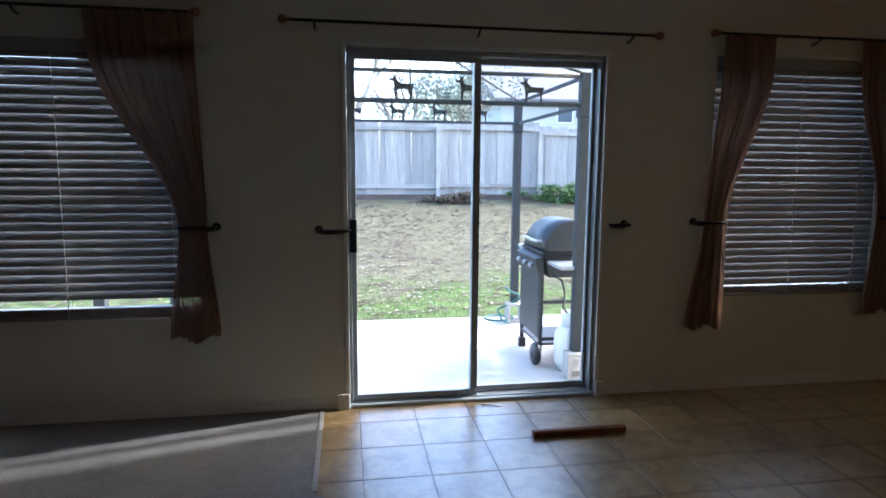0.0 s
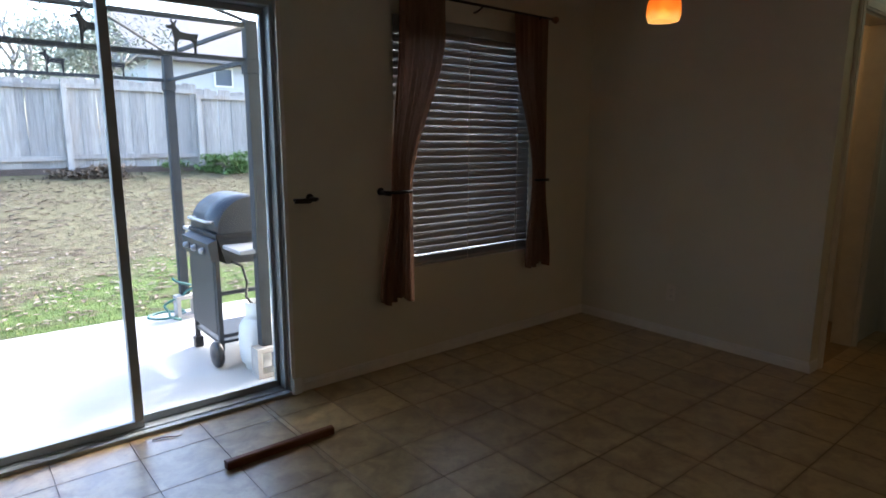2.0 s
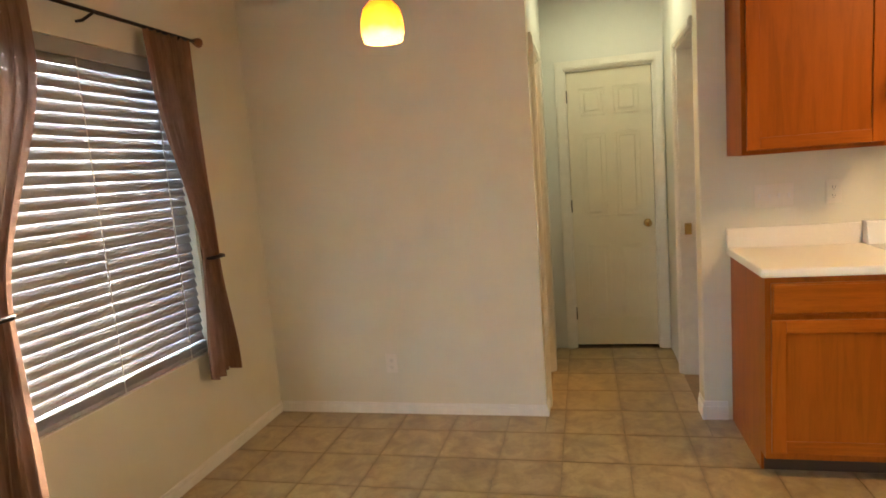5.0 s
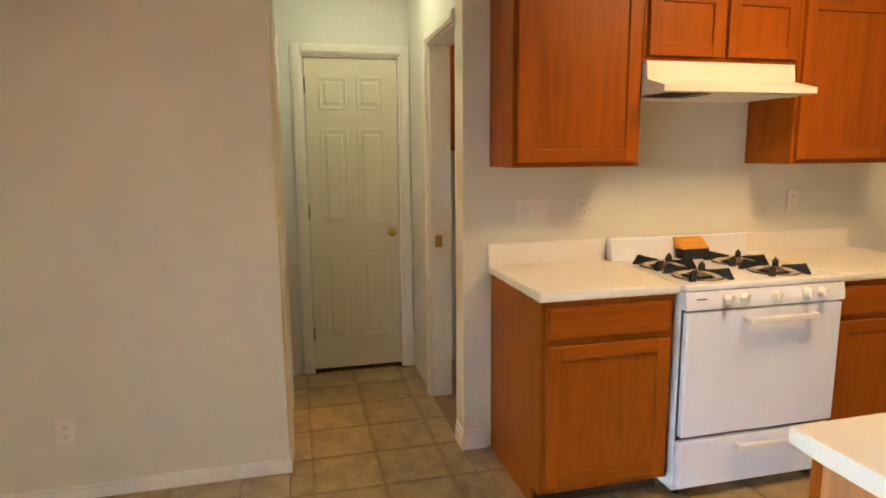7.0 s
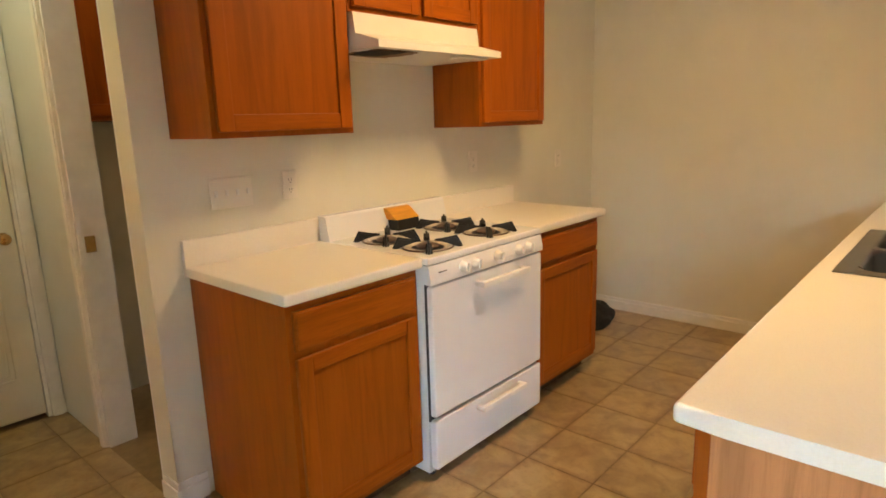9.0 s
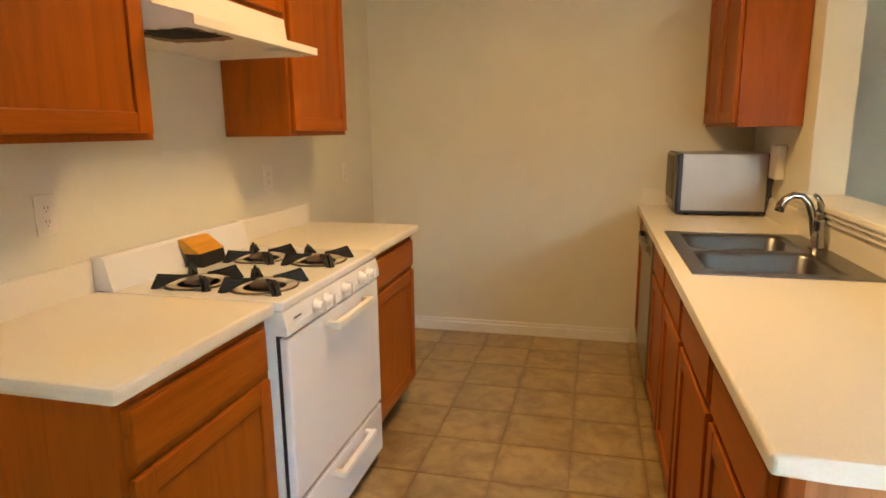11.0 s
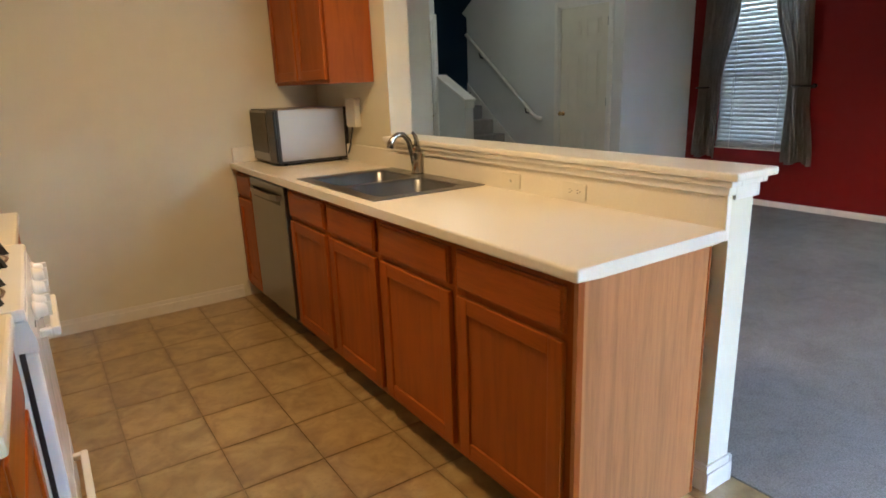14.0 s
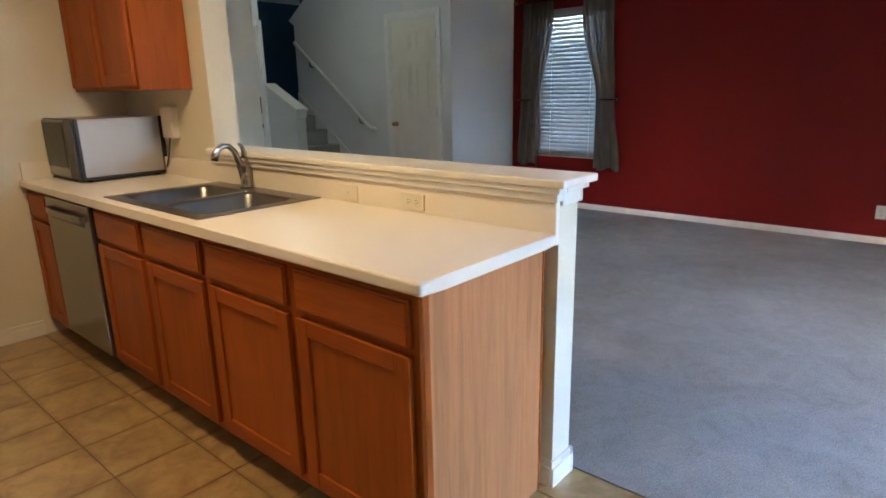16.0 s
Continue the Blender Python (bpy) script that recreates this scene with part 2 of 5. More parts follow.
def lathe(bm, x, y, profile, sides=24, smooth=True, axis="z", z=0.0):
    """Turns a profile of (radius, height) round the upright through (x, y), or round a level axis through (x, y, z)."""
    rings = []
    for r, h in profile:
        ring = []
        for k in range(sides):
            a = 2 * math.pi * k / sides
            c, s = r * math.cos(a), r * math.sin(a)
            p = {"z": (x + c, y + s, h), "x": (x + h, y + c, z + s), "y": (x + c, y + h, z + s)}[axis]
            ring.append(bm.verts.new(p))
        rings.append(ring)
    for a, b in zip(rings, rings[1:]):
        for k in range(sides):
            f = bm.faces.new((a[k], a[(k + 1) % sides], b[(k + 1) % sides], b[k]))
            f.smooth = smooth
    bm.faces.new(rings[0][::-1])
    bm.faces.new(rings[-1])
    return bm


def prism(bm, poly, axis, a, b):
    """A polygon in the other two axes, drawn out along axis from a to b."""
    def place(p, h):
        return {"x": (h, p[0], p[1]), "y": (p[0], h, p[1]), "z": (p[0], p[1], h)}[axis]
    lo, hi = [bm.verts.new(place(p, a)) for p in poly], [bm.verts.new(place(p, b)) for p in poly]
    n = len(poly)
    bm.faces.new(lo[::-1])
    bm.faces.new(hi)
    for k in range(n):
        bm.faces.new((lo[k], lo[(k + 1) % n], hi[(k + 1) % n], hi[k]))
    bmesh.ops.recalc_face_normals(bm, faces=bm.faces[:])
    return bm


def part(name, bm, mat, parent=None, label=""):
    me = bpy.data.meshes.new(name)
    if parent is not None:
        bmesh.ops.translate(bm, vec=-ORIGIN[parent.name], verts=bm.verts[:])
    bmesh.ops.recalc_face_normals(bm, faces=bm.faces[:])
    bm.to_mesh(me)
    bm.free()
    me.materials.append(mat)
    ob = new(name, me)
    if parent is not None:
        ob.parent = parent
        ORIGIN[ob.name] = ORIGIN[parent.name]
    else:
        ORIGIN[ob.name] = Vector((0, 0, 0))
    if label:
        tagged(ob, label)
    return ob


def thing(name, x, y, z, label, category, group="", kind=""):
    ob = new(name)
    ob.location = (x, y, z)
    ob.empty_display_size = 0.1
    ORIGIN[ob.name] = Vector((x, y, z))
    return tagged(ob, label, category, group, kind)


def structure(name, bm, mat, label="", category="wall"):
    return tagged(part(name, bm, mat), label, category, kind="structure")


def wall(name, axis, at, thick, lo, hi, top, holes, mat, label, z0=0.0):
    """A wall along axis from lo to hi, between at and at + thick, with holes (from, to, sill, head)."""
    bm = bmesh.new()

    def put(a, b, c, d):
        if b - a > 1e-4 and d - c > 1e-4:
            if axis == "x":
                box(bm, a, at, c, b, at + thick, d)
            else:
                box(bm, at, a, c, at + thick, b, d)
    s = lo
    for a, b, c, d in sorted(holes):
        put(s, a, z0, top)
        put(a, b, z0, c)
        put(a, b, d, top)
        s = b
    put(s, hi, z0, top)
    return structure(name, bm, mat, label)


H = 2.6       # ceiling
NY = 3.875    # inner face of the wall with the glass door
EX = 4.885    # inner face of the dining and kitchen wall
SY = -1.79    # inner face of the kitchen's end wall
RX = -2.10    # inner face of the red wall

# ---- setting ----
wall("wall_north", "x", NY, 0.15, RX - 0.12, EX + 0.12, H, [(-1.15, 0.18, 0.55, 1.98), (0.956, 2.411, 0.0, 1.99), (3.095, 4.26, 0.58, 2.02)], PAINT,
     "cream painted wall with glass door and two windows")
wall("wall_east", "y", EX, 0.12, 2.235, NY, H, [], PAINT, "cream painted dining wall with a baseboard")
wall("wall_kitchen", "y", EX, 0.12, SY - 0.12, 1.41, H, [], PAINT, "cream painted kitchen wall behind the stove")
wall("wall_south", "x", SY - 0.12, 0.12, 1.53, EX, H, [], PAINT, "cream painted end wall of the kitchen")
wall("wall_pass", "y", 2.33, 0.145, SY, -0.78, H, [], PAINT, "cream wall piece beside the pass-through")
wall("wall_half", "y", 2.362, 0.113, -0.78, 1.265, 1.045, [], PAINT, "cream half wall behind the sink counter")
wall("wall_red", "y", RX - 0.12, 0.12, -2.04, NY, H, [(-1.69, -0.87, 0.58, 2.19)], REDPAINT, "deep red painted living room wall")
wall("wall_return", "x", -2.16, 0.12, RX, -0.95, H, [], WHITEPAINT, "pale wall between red wall and closet")
wall("wall_closet", "y", -1.07, 0.12, -3.15, -2.16, H, [(-2.95, -2.23, 0.0, 2.13)], WHITEPAINT, "pale wall with the closet door")
structure("wall_stair", prism(bmesh.new(), [(-3.15, 0), (-3.15, H), (-4.28, H), (-4.80, 2.27), (-4.70, 2.20), (-4.70, 0)], "x", -1.07, -0.95), WHITEPAINT,
          "pale stair wall with a sloped upper edge")
wall("wall_front", "x", -4.07, 0.12, 0.06, 1.65, H, [(0.10, 1.01, 0.0, 2.08)], WHITEPAINT, "pale entry wall with the front door")
wall("wall_entry", "y", 1.53, 0.12, -3.95, SY - 0.12, H, [], WHITEPAINT, "pale entry side wall")
wall("wall_landing", "x", -5.72, 0.12, -2.1, 0.18, H, [], NAVY, "dark navy wall above the stairs")
wall("wall_landing_east", "y", 0.06, 0.12, -5.6, -4.07, H, [], NAVY, "dark navy side wall of the landing")
wall("wall_landing_west", "y", -2.1, 0.12, -5.6, -4.7, H, [], NAVY, "dark navy end wall of the landing")
wall("wall_landing_inner", "x", -4.7, 0.12, -1.98, -1.07, H, [], NAVY, "dark navy wall of the landing")
wall("wall_hall_north", "x", 2.235, 0.12, EX + 0.12, 6.14, H, [(5.06, 5.62, 0.0, 2.05)], WHITEPAINT, "pale hall wall with an open doorway")
wall("wall_hall_south", "x", 1.29, 0.12, EX + 0.12, 6.14, H, [(EX + 0.1205, 5.58, 0.0, 2.03)], WHITEPAINT, "pale hall wall with an open doorway")
wall("wall_hall_end", "y", 6.14, 0.12, -0.3, 3.6, H, [(1.475, 2.09, 0.0, 2.045)], WHITEPAINT, "pale hall end wall with a closed door")
wall("wall_side_room", "x", 3.6, 0.12, EX + 0.12, 6.26, H, [], PAINT, "cream wall of the side room")
wall("wall_laundry", "x", -0.42, 0.12, EX + 0.12, 6.26, H, [], PAINT, "cream wall of the laundry room")
structure("ceiling", boxes((RX - 0.12, -5.72, H, 6.6, NY + 0.15, H + 0.15)), CEIL, "white painted ceiling", "ceiling")
structure("closet_wall", boxes((-2.1, -2.9, 0, -1.07, -2.78, H), (-1.9, -4.6, 0, -1.8, -2.9, H)), WHITEPAINT, "pale closet inside wall")
# unseen slab, added to keep outdoor light from leaking in below
structure("floor_light_stop", boxes((RX - 0.12, -5.72, -0.3, 6.6, NY + 0.15, -0.121)), CONCRETE0, "unseen slab added under the floors to block light", "floor")
# behind closed leaves
structure("wall_pantry", boxes((6.5, 1.2, 0, 6.6, 2.4, H), (6.26, 1.2, 0, 6.5, 1.3, H), (6.26, 2.3, 0, 6.5, 2.4, H), (6.26, 1.2, -0.12, 6.6, 2.4, -0.002)), WHITEPAINT, "pale pantry inside wall")

# floors: carpet in the living room, tile bed in dining, kitchen and hall
prism_carpet = [(RX, NY), (0.80, NY), (0.80, 2.95), (2.335, 1.95), (2.335, SY), (1.53, SY), (1.53, -3.95), (-0.95, -3.95), (-0.95, -2.04), (RX, -2.04)]
structure("floor_carpet", prism(bmesh.new(), prism_carpet, "z", -0.12, 0.006), CARPET, "grey beige cut pile carpet, lightly soiled", "floor")
floor = structure("floor_tile", prism(bmesh.new(), [(0.80, NY), (EX, NY), (EX, 3.6), (6.26, 3.6), (6.26, -0.4), (EX, -0.4), (EX, SY - 0.1), (2.335, SY - 0.1), (2.335, 1.95), (0.80, 2.95)], "z", -0.12, -0.004),
                  GROUT, "tan stone-look vinyl tile floor", "floor")

EDGE = plain("pale carpet edge", (0.42, 0.405, 0.38), 0.8, var=0.15, scale=30, bump=0.4, bscale=150)
structure("trim_carpet_edge", boxes((0.787, 2.97, 0.0005, 0.812, NY - 0.02, 0.011), bevel=0.004), EDGE, "pale worn carpet edge against the tiles", "trim")

# ---- trim: baseboards and casings ----


def baseboard(name, axis, at, side, lo, hi, h=0.066, t=0.012):
    """side: the way in which it stands out from the wall."""
    bm = bmesh.new()
    for z0, z1, d in ((0, h * 0.72, t), (h * 0.72, h, t * 0.6)):
        a, b = (at, at + side * d) if side > 0 else (at + side * d, at)
        if axis == "x":
            box(bm, lo, a, z0, hi, b, z1, 0.002)
        else:
            box(bm, a, lo, z0, b, hi, z1, 0.002)
    return structure(name, bm, TRIM, "white painted baseboard", "baseboard")


baseboard("baseboard_east", "y", EX, -1, 2.235, NY - 0.016)
baseboard("baseboard_east_end", "x", 2.235, -1, EX - 0.014, EX + 0.12)
baseboard("baseboard_north_right", "x", NY, -1, 2.45, EX)
baseboard("baseboard_north_left", "x", NY, -1, RX, 0.93)
baseboard("baseboard_south", "x", SY, 1, 3.13, EX, h=0.09)
baseboard("baseboard_kitchen", "y", EX, -1, SY + 0.016, -0.80)
baseboard("baseboard_stub", "y", EX, -1, 1.295, 1.41, h=0.10)
baseboard("baseboard_stub_end", "x", 1.41, 1, EX - 0.014, EX + 0.12, h=0.10)
baseboard("baseboard_red", "y", RX, 1, -2.04, NY)
baseboard("baseboard_return", "x", -2.04, 1, RX + 0.016, -0.95)
baseboard("baseboard_post", "x", 1.265, 1, 2.35, 2.487, h=0.10)
baseboard("baseboard_post_inner", "y", 2.475, 1, 1.175, 1.264, h=0.10)
baseboard("baseboard_post_side", "y", 2.362, -1, -0.78, 1.279, h=0.10)
baseboard("baseboard_hall_end", "y", 6.14, -1, 1.41, 1.425)


def casing(name, axis, at, side, lo, hi, top, w=0.058, t=0.016, depth=0.12, both=True):
    """Trim round an opening in a wall, with its jambs. The wall lies behind at, away from side."""
    th = thing(name, lo if axis == "x" else at, at if axis == "x" else lo, 0, "white painted door casing", "trim", kind="structure")
    def put(nm, a, b, z0, z1, d0, d1, bev=0.003):
        p, q = sorted((at + side * d0, at + side * d1))
        bm = boxes((a, p, z0, b, q, z1) if axis == "x" else (p, a, z0, q, b, z1), bevel=bev)
        part(nm, bm, TRIM, th)
    for a, b in ((lo - w, lo), (hi, hi + w))[0 if both else 1:]:
        put("side_trim", a, b, 0, top + w, 0, t)
        put("side_bead", a + w * 0.2, b - w * 0.2, 0, top + w * 0.8, t, t + 0.006, 0.002)
    put("head_trim", lo, hi, top, top + w, 0, t)
    put("head_bead", lo, hi, top + w * 0.2, top + w * 0.8, t, t + 0.006, 0.002)
    put("jamb", lo, lo + 0.015, 0, top, -depth, 0.0, 0.0)
    put("jamb", hi - 0.015, hi, 0, top, -depth, 0.0, 0.0)
    put("head_jamb", lo + 0.015, hi - 0.015, top - 0.015, top, -depth, 0.0, 0.0)
    return th


casing("trim_hall_door", "y", 6.14, -1, 1.475, 2.09, 2.045)
casing("trim_laundry", "x", 1.41, 1, EX + 0.1205, 5.58, 2.03, both=False)
casing("trim_side_room", "x", 2.235, -1, 5.06, 5.62, 2.05)
casing("trim_closet", "y", -0.95, 1, -2.95, -2.23, 2.13)
casing("trim_front_door", "x", -3.95, 1, 0.10, 1.01, 2.08)


def panel_door(name, axis, at, side, lo, hi, top, knob_at, knob_z, hinge_at, label):
    """A moulded six-panel leaf whose face lies at at; side: the way it faces."""
    th = thing(name, at if axis == "y" else (lo + hi) / 2, (lo + hi) / 2 if axis == "y" else at, 0.012, label, "door", kind="structure")

    def put(nm, rows, mat, bev, lab="", up=th):
        bm = bmesh.new()
        for a, b, z0, z1, d0, d1 in rows:
            p, q = sorted((at + side * d0, at + side * d1))
            box(bm, *((a, p, z0, b, q, z1) if axis == "x" else (p, a, z0, q, b, z1)), bevel=bev)
        return part(nm, bm, mat, up, lab)
    w = hi - lo
    leaf = put("leaf", [(lo + 0.018, hi - 0.018, 0.022, top - 0.018, -0.035, 0.0)], DOORW, 0.002)
    k = top / 2.03
    for z0, z1 in ((0.22 * k, 0.78 * k), (0.98 * k, 1.58 * k), (1.70 * k, 1.90 * k)):
        for a, b in ((lo + 0.17 * w, lo + 0.45 * w), (hi - 0.45 * w, hi - 0.17 * w)):
            e = 0.014
            put("panel_moulding", [(a, b, z0, z0 + e, 0, 0.006), (a, b, z1 - e, z1, 0, 0.006), (a, a + e, z0 + e, z1 - e, 0, 0.006), (b - e, b, z0 + e, z1 - e, 0, 0.006)], DOORW, 0.002, up=leaf)
            put("panel", [(a + 0.034, b - 0.034, z0 + 0.034, z1 - 0.034, 0, 0.008)], DOORW, 0.006, up=leaf)
    bm = bmesh.new()
    prof = [(0.028, 0), (0.028, 0.006), (0.010, 0.006), (0.009, 0.030), (0.022, 0.040), (0.027, 0.052), (0.022, 0.062), (0.006, 0.066)]
    prof = [(r, side * h) for r, h in prof]
    if axis == "y":
        lathe(bm, at, knob_at, prof, 16, axis="x", z=knob_z)
    else:
        lathe(bm, knob_at, at, prof, 16, axis="y", z=knob_z)
    part("knob", bm, BRASS, th, "brass door knob")
    for z in (0.22, 1.02, 1.80):
        put("hinge", [(hinge_at - 0.010, hinge_at + 0.010, z * k, z * k + 0.09, 0.0, 0.010)], BRONZE, 0.002, "dark metal hinge")
    return th


panel_door("door_pantry", "y", 6.155, -1, 1.475, 2.09, 2.045, 1.545, 0.925, 2.078, "closed cream six-panel door with brass knob")
panel_door("door_closet", "y", -0.965, 1, -2.95, -2.23, 2.13, -2.885, 0.985, -2.245, "closed white six-panel closet door")
panel_door("door_front", "x", -3.965, 1, 0.10, 1.01, 2.08, 0.17, 1.00, 0.995, "white six-panel front door with dark lock")
front = bpy.data.objects["door_front"]
part("lock_plate", boxes((0.135, -3.962, 1.14, 0.205, -3.93, 1.32), bevel=0.008), BLACK, front, "black electronic lock")
# ---- glass door ----
slider = thing("door_glass", 1.69, 3.95, 0, "closed two-panel sliding glass door in grey aluminium frame", "door", kind="structure")
part("frame", boxes((0.957, 3.90, 0.0, 2.41, 4.02, 0.022), (0.957, 3.90, 1.966, 2.41, 4.02, 1.988), (0.957, 3.90, 0.022, 0.974, 4.02, 1.966), (2.392, 3.90, 0.022, 2.41, 4.02, 1.966), bevel=0.002), ALU, slider)
part("threshold", boxes((0.957, 3.86, -0.003, 2.41, 3.90, 0.018), bevel=0.005), ALU, slider)


def sash(x0, x1, y, name, left, right):
    s = part(name, boxes((x0, y, 0.023, x1, y + 0.03, 0.058), (x0, y, 1.935, x1, y + 0.03, 1.965), (x0, y, 0.058, x0 + left, y + 0.03, 1.935), (x1 - right, y, 0.058, x1, y + 0.03, 1.935), bevel=0.003), ALU, slider)
    g = part("pane", boxes((x0 + left - 0.002, y + 0.012, 0.056, x1 - right + 0.002, y + 0.018, 1.937)), GLASS, s, "clear glass pane")
    g.visible_shadow = False
    return s


moving = sash(0.975, 1.70, 3.915, "sliding_panel", 0.026, 0.040)
sash(1.665, 2.391, 3.965, "fixed_panel", 0.035, 0.018)
part("handle", boxes((0.965, 3.868, 0.89, 1.004, 3.914, 1.075), bevel=0.008), BLACK, moving, "black pull handle")
cas = thing("trim_glass_door", 1.69, NY, 0, "white painted casing round the glass door", "trim", kind="structure")
for r in ((0.93, NY - 0.014, 0, 0.956, NY + 0.02, 1.99), (2.411, NY - 0.014, 0, 2.434, NY + 0.02, 1.99), (0.93, NY - 0.014, 1.99, 2.434, NY + 0.02, 2.015)):
    part("casing_board", boxes(r, bevel=0.003), TRIM, cas)
for x0, x1 in ((0.885, 0.952), (2.415, 2.462)):
    structure("baseboard_return_block", boxes((x0, NY - 0.03, 0, x1, NY - 0.015, 0.09), bevel=0.004), TRIM, "white baseboard end beside glass door", "baseboard")

# ---- windows with blinds ----


def blind_window(name, axis, at, out, lo, hi, sill, head, tilt, drop, label, cords):
    """A sash window in a wall's depth with a slatted blind; at: the wall's inner face; out: the way outdoors."""
    def bx(a, b, d0, d1, z0, z1):
        p, q = sorted((at + out * d0, at + out * d1))
        return (a, p, z0, b, q, z1) if axis == "x" else (p, a, z0, q, b, z1)
    mid = (lo + hi) / 2
    w = thing(name, mid if axis == "x" else at, at if axis == "x" else mid, sill, "white sash window with painted sill", "window", kind="structure")
    fr = part("window_frame", boxes(bx(lo, lo + 0.035, 0.085, 0.13, sill, head), bx(hi - 0.035, hi, 0.085, 0.13, sill, head), bx(lo + 0.035, hi - 0.035, 0.085, 0.13, sill, sill + 0.035),
                                    bx(lo + 0.035, hi - 0.035, 0.085, 0.13, head - 0.035, head), bx(lo + 0.035, hi - 0.035, 0.09, 0.125, (sill + head) / 2 - 0.02, (sill + head) / 2 + 0.02), bevel=0.003), TRIM, w)
    for z0, z1 in ((sill + 0.035, (sill + head) / 2 - 0.02), ((sill + head) / 2 + 0.02, head - 0.035)):
        g = part("pane", boxes(bx(lo + 0.034, hi - 0.034, 0.105, 0.11, z0, z1)), GLASS, w)
        g.visible_shadow = False
    part("window_sill", boxes(bx(lo + 0.001, hi - 0.001, -0.003, 0.085, sill - 0.0, sill + 0.004), bevel=0.005), TRIM, w)
    b = thing("window_blind", mid if axis == "x" else at, at + out * 0.04 if axis == "x" else mid, sill, label, "blind", "window blinds")
    part("head_rail", boxes(bx(lo + 0.012, hi - 0.012, 0.012, 0.062, head - 0.048, head - 0.004), bevel=0.004), TRIM, b)
    part("valance", boxes(bx(lo + 0.008, hi - 0.008, 0.002, 0.010, head - 0.065, head - 0.003), bevel=0.002), SLAT_SHADED, b)
    # one slat mesh, shared
    bm = bmesh.new()
    n, half, hl = 4, 0.025, (hi - lo) / 2 - 0.002
    rows = []
    for i in range(n + 1):
        u = -half + 2 * half * i / n
        bow = 0.003 * (1 - (u / half) ** 2)
        rows.append([(e * hl, u, bow + dz) for e in (-1, 1) for dz in (0, 0.0025)])
    vs = [[bm.verts.new(p if axis == "x" else (p[1], p[0], p[2])) for p in r] for r in rows]
    for r, q in zip(vs, vs[1:]):
        bm.faces.new((r[0], r[2], q[2], q[0]))
        bm.faces.new((r[1], q[1], q[3], r[3]))
        bm.faces.new((r[0], q[0], q[1], r[1]))
        bm.faces.new((r[2], r[3], q[3], q[2]))
    bm.faces.new((vs[0][0], vs[0][1], vs[0][3], vs[0][2]))
    bm.faces.new((vs[-1][0], vs[-1][2], vs[-1][3], vs[-1][1]))
    bmesh.ops.recalc_face_normals(bm, faces=bm.faces[:])
    me = bpy.data.meshes.new("slat")
    bm.to_mesh(me)
    bm.free()
    me.materials.append(SLAT_SHADED)
    pitch, z = 0.0455, head - 0.072
    low = sill + 0.05 + drop
    rnd = random.Random(name)
    while z > low:
        o = new("slat", me)
        o.parent = b
        a = radians(tilt + rnd.uniform(-0.5, 0.5)) * (1 if out > 0 else -1)
        c = Vector((mid, at + out * 0.038, z)) if axis == "x" else Vector((at + out * 0.038, mid, z))
        o.location = c - ORIGIN[b.name]
        o.rotation_euler = (a, rnd.uniform(-0.002, 0.002), 0) if axis == "x" else (0, -a, 0)
        z -= pitch
    z = sill + 0.005
    part("bottom_rail", boxes(bx(lo + 0.006, hi - 0.006, 0.014, 0.062, z, z + 0.022), bevel=0.004), SLAT_SHADED, b)
    # spare slats stacked on the rail
    for k in range(5):
        o = new("slat", me)
        o.parent = b
        c = Vector((mid, at + out * 0.038, z + 0.025 + 0.0075 * k)) if axis == "x" else Vector((at + out * 0.038, mid, z + 0.025 + 0.0075 * k))
        o.location = c - ORIGIN[b.name]
    for f in cords:
        c = lo + f * (hi - lo)
        part("ladder_cord", boxes(bx(c - 0.0018, c + 0.0018, 0.008, 0.011, z, head - 0.05), bx(c - 0.0018, c + 0.0018, 0.064, 0.067, z, head - 0.05)), TRIM, b)
    return b


blind_window("window_dining", "x", NY, 1, 3.095, 4.26, 0.58, 2.02, 72, 0.0, "lowered white slatted blind in dining window", (0.12, 0.5, 0.88))
blind_window("window_living", "x", NY, 1, -1.15, 0.18, 0.55, 1.98, 68, 0.05, "lowered white slatted blind in living room window", (0.1, 0.5, 0.9))
blind_window("window_red_wall", "y", RX, -1, -1.69, -0.87, 0.58, 2.19, 66, 0.0, "lowered white slatted blind in red wall window", (0.2, 0.8))

# ---- curtains and rods ----


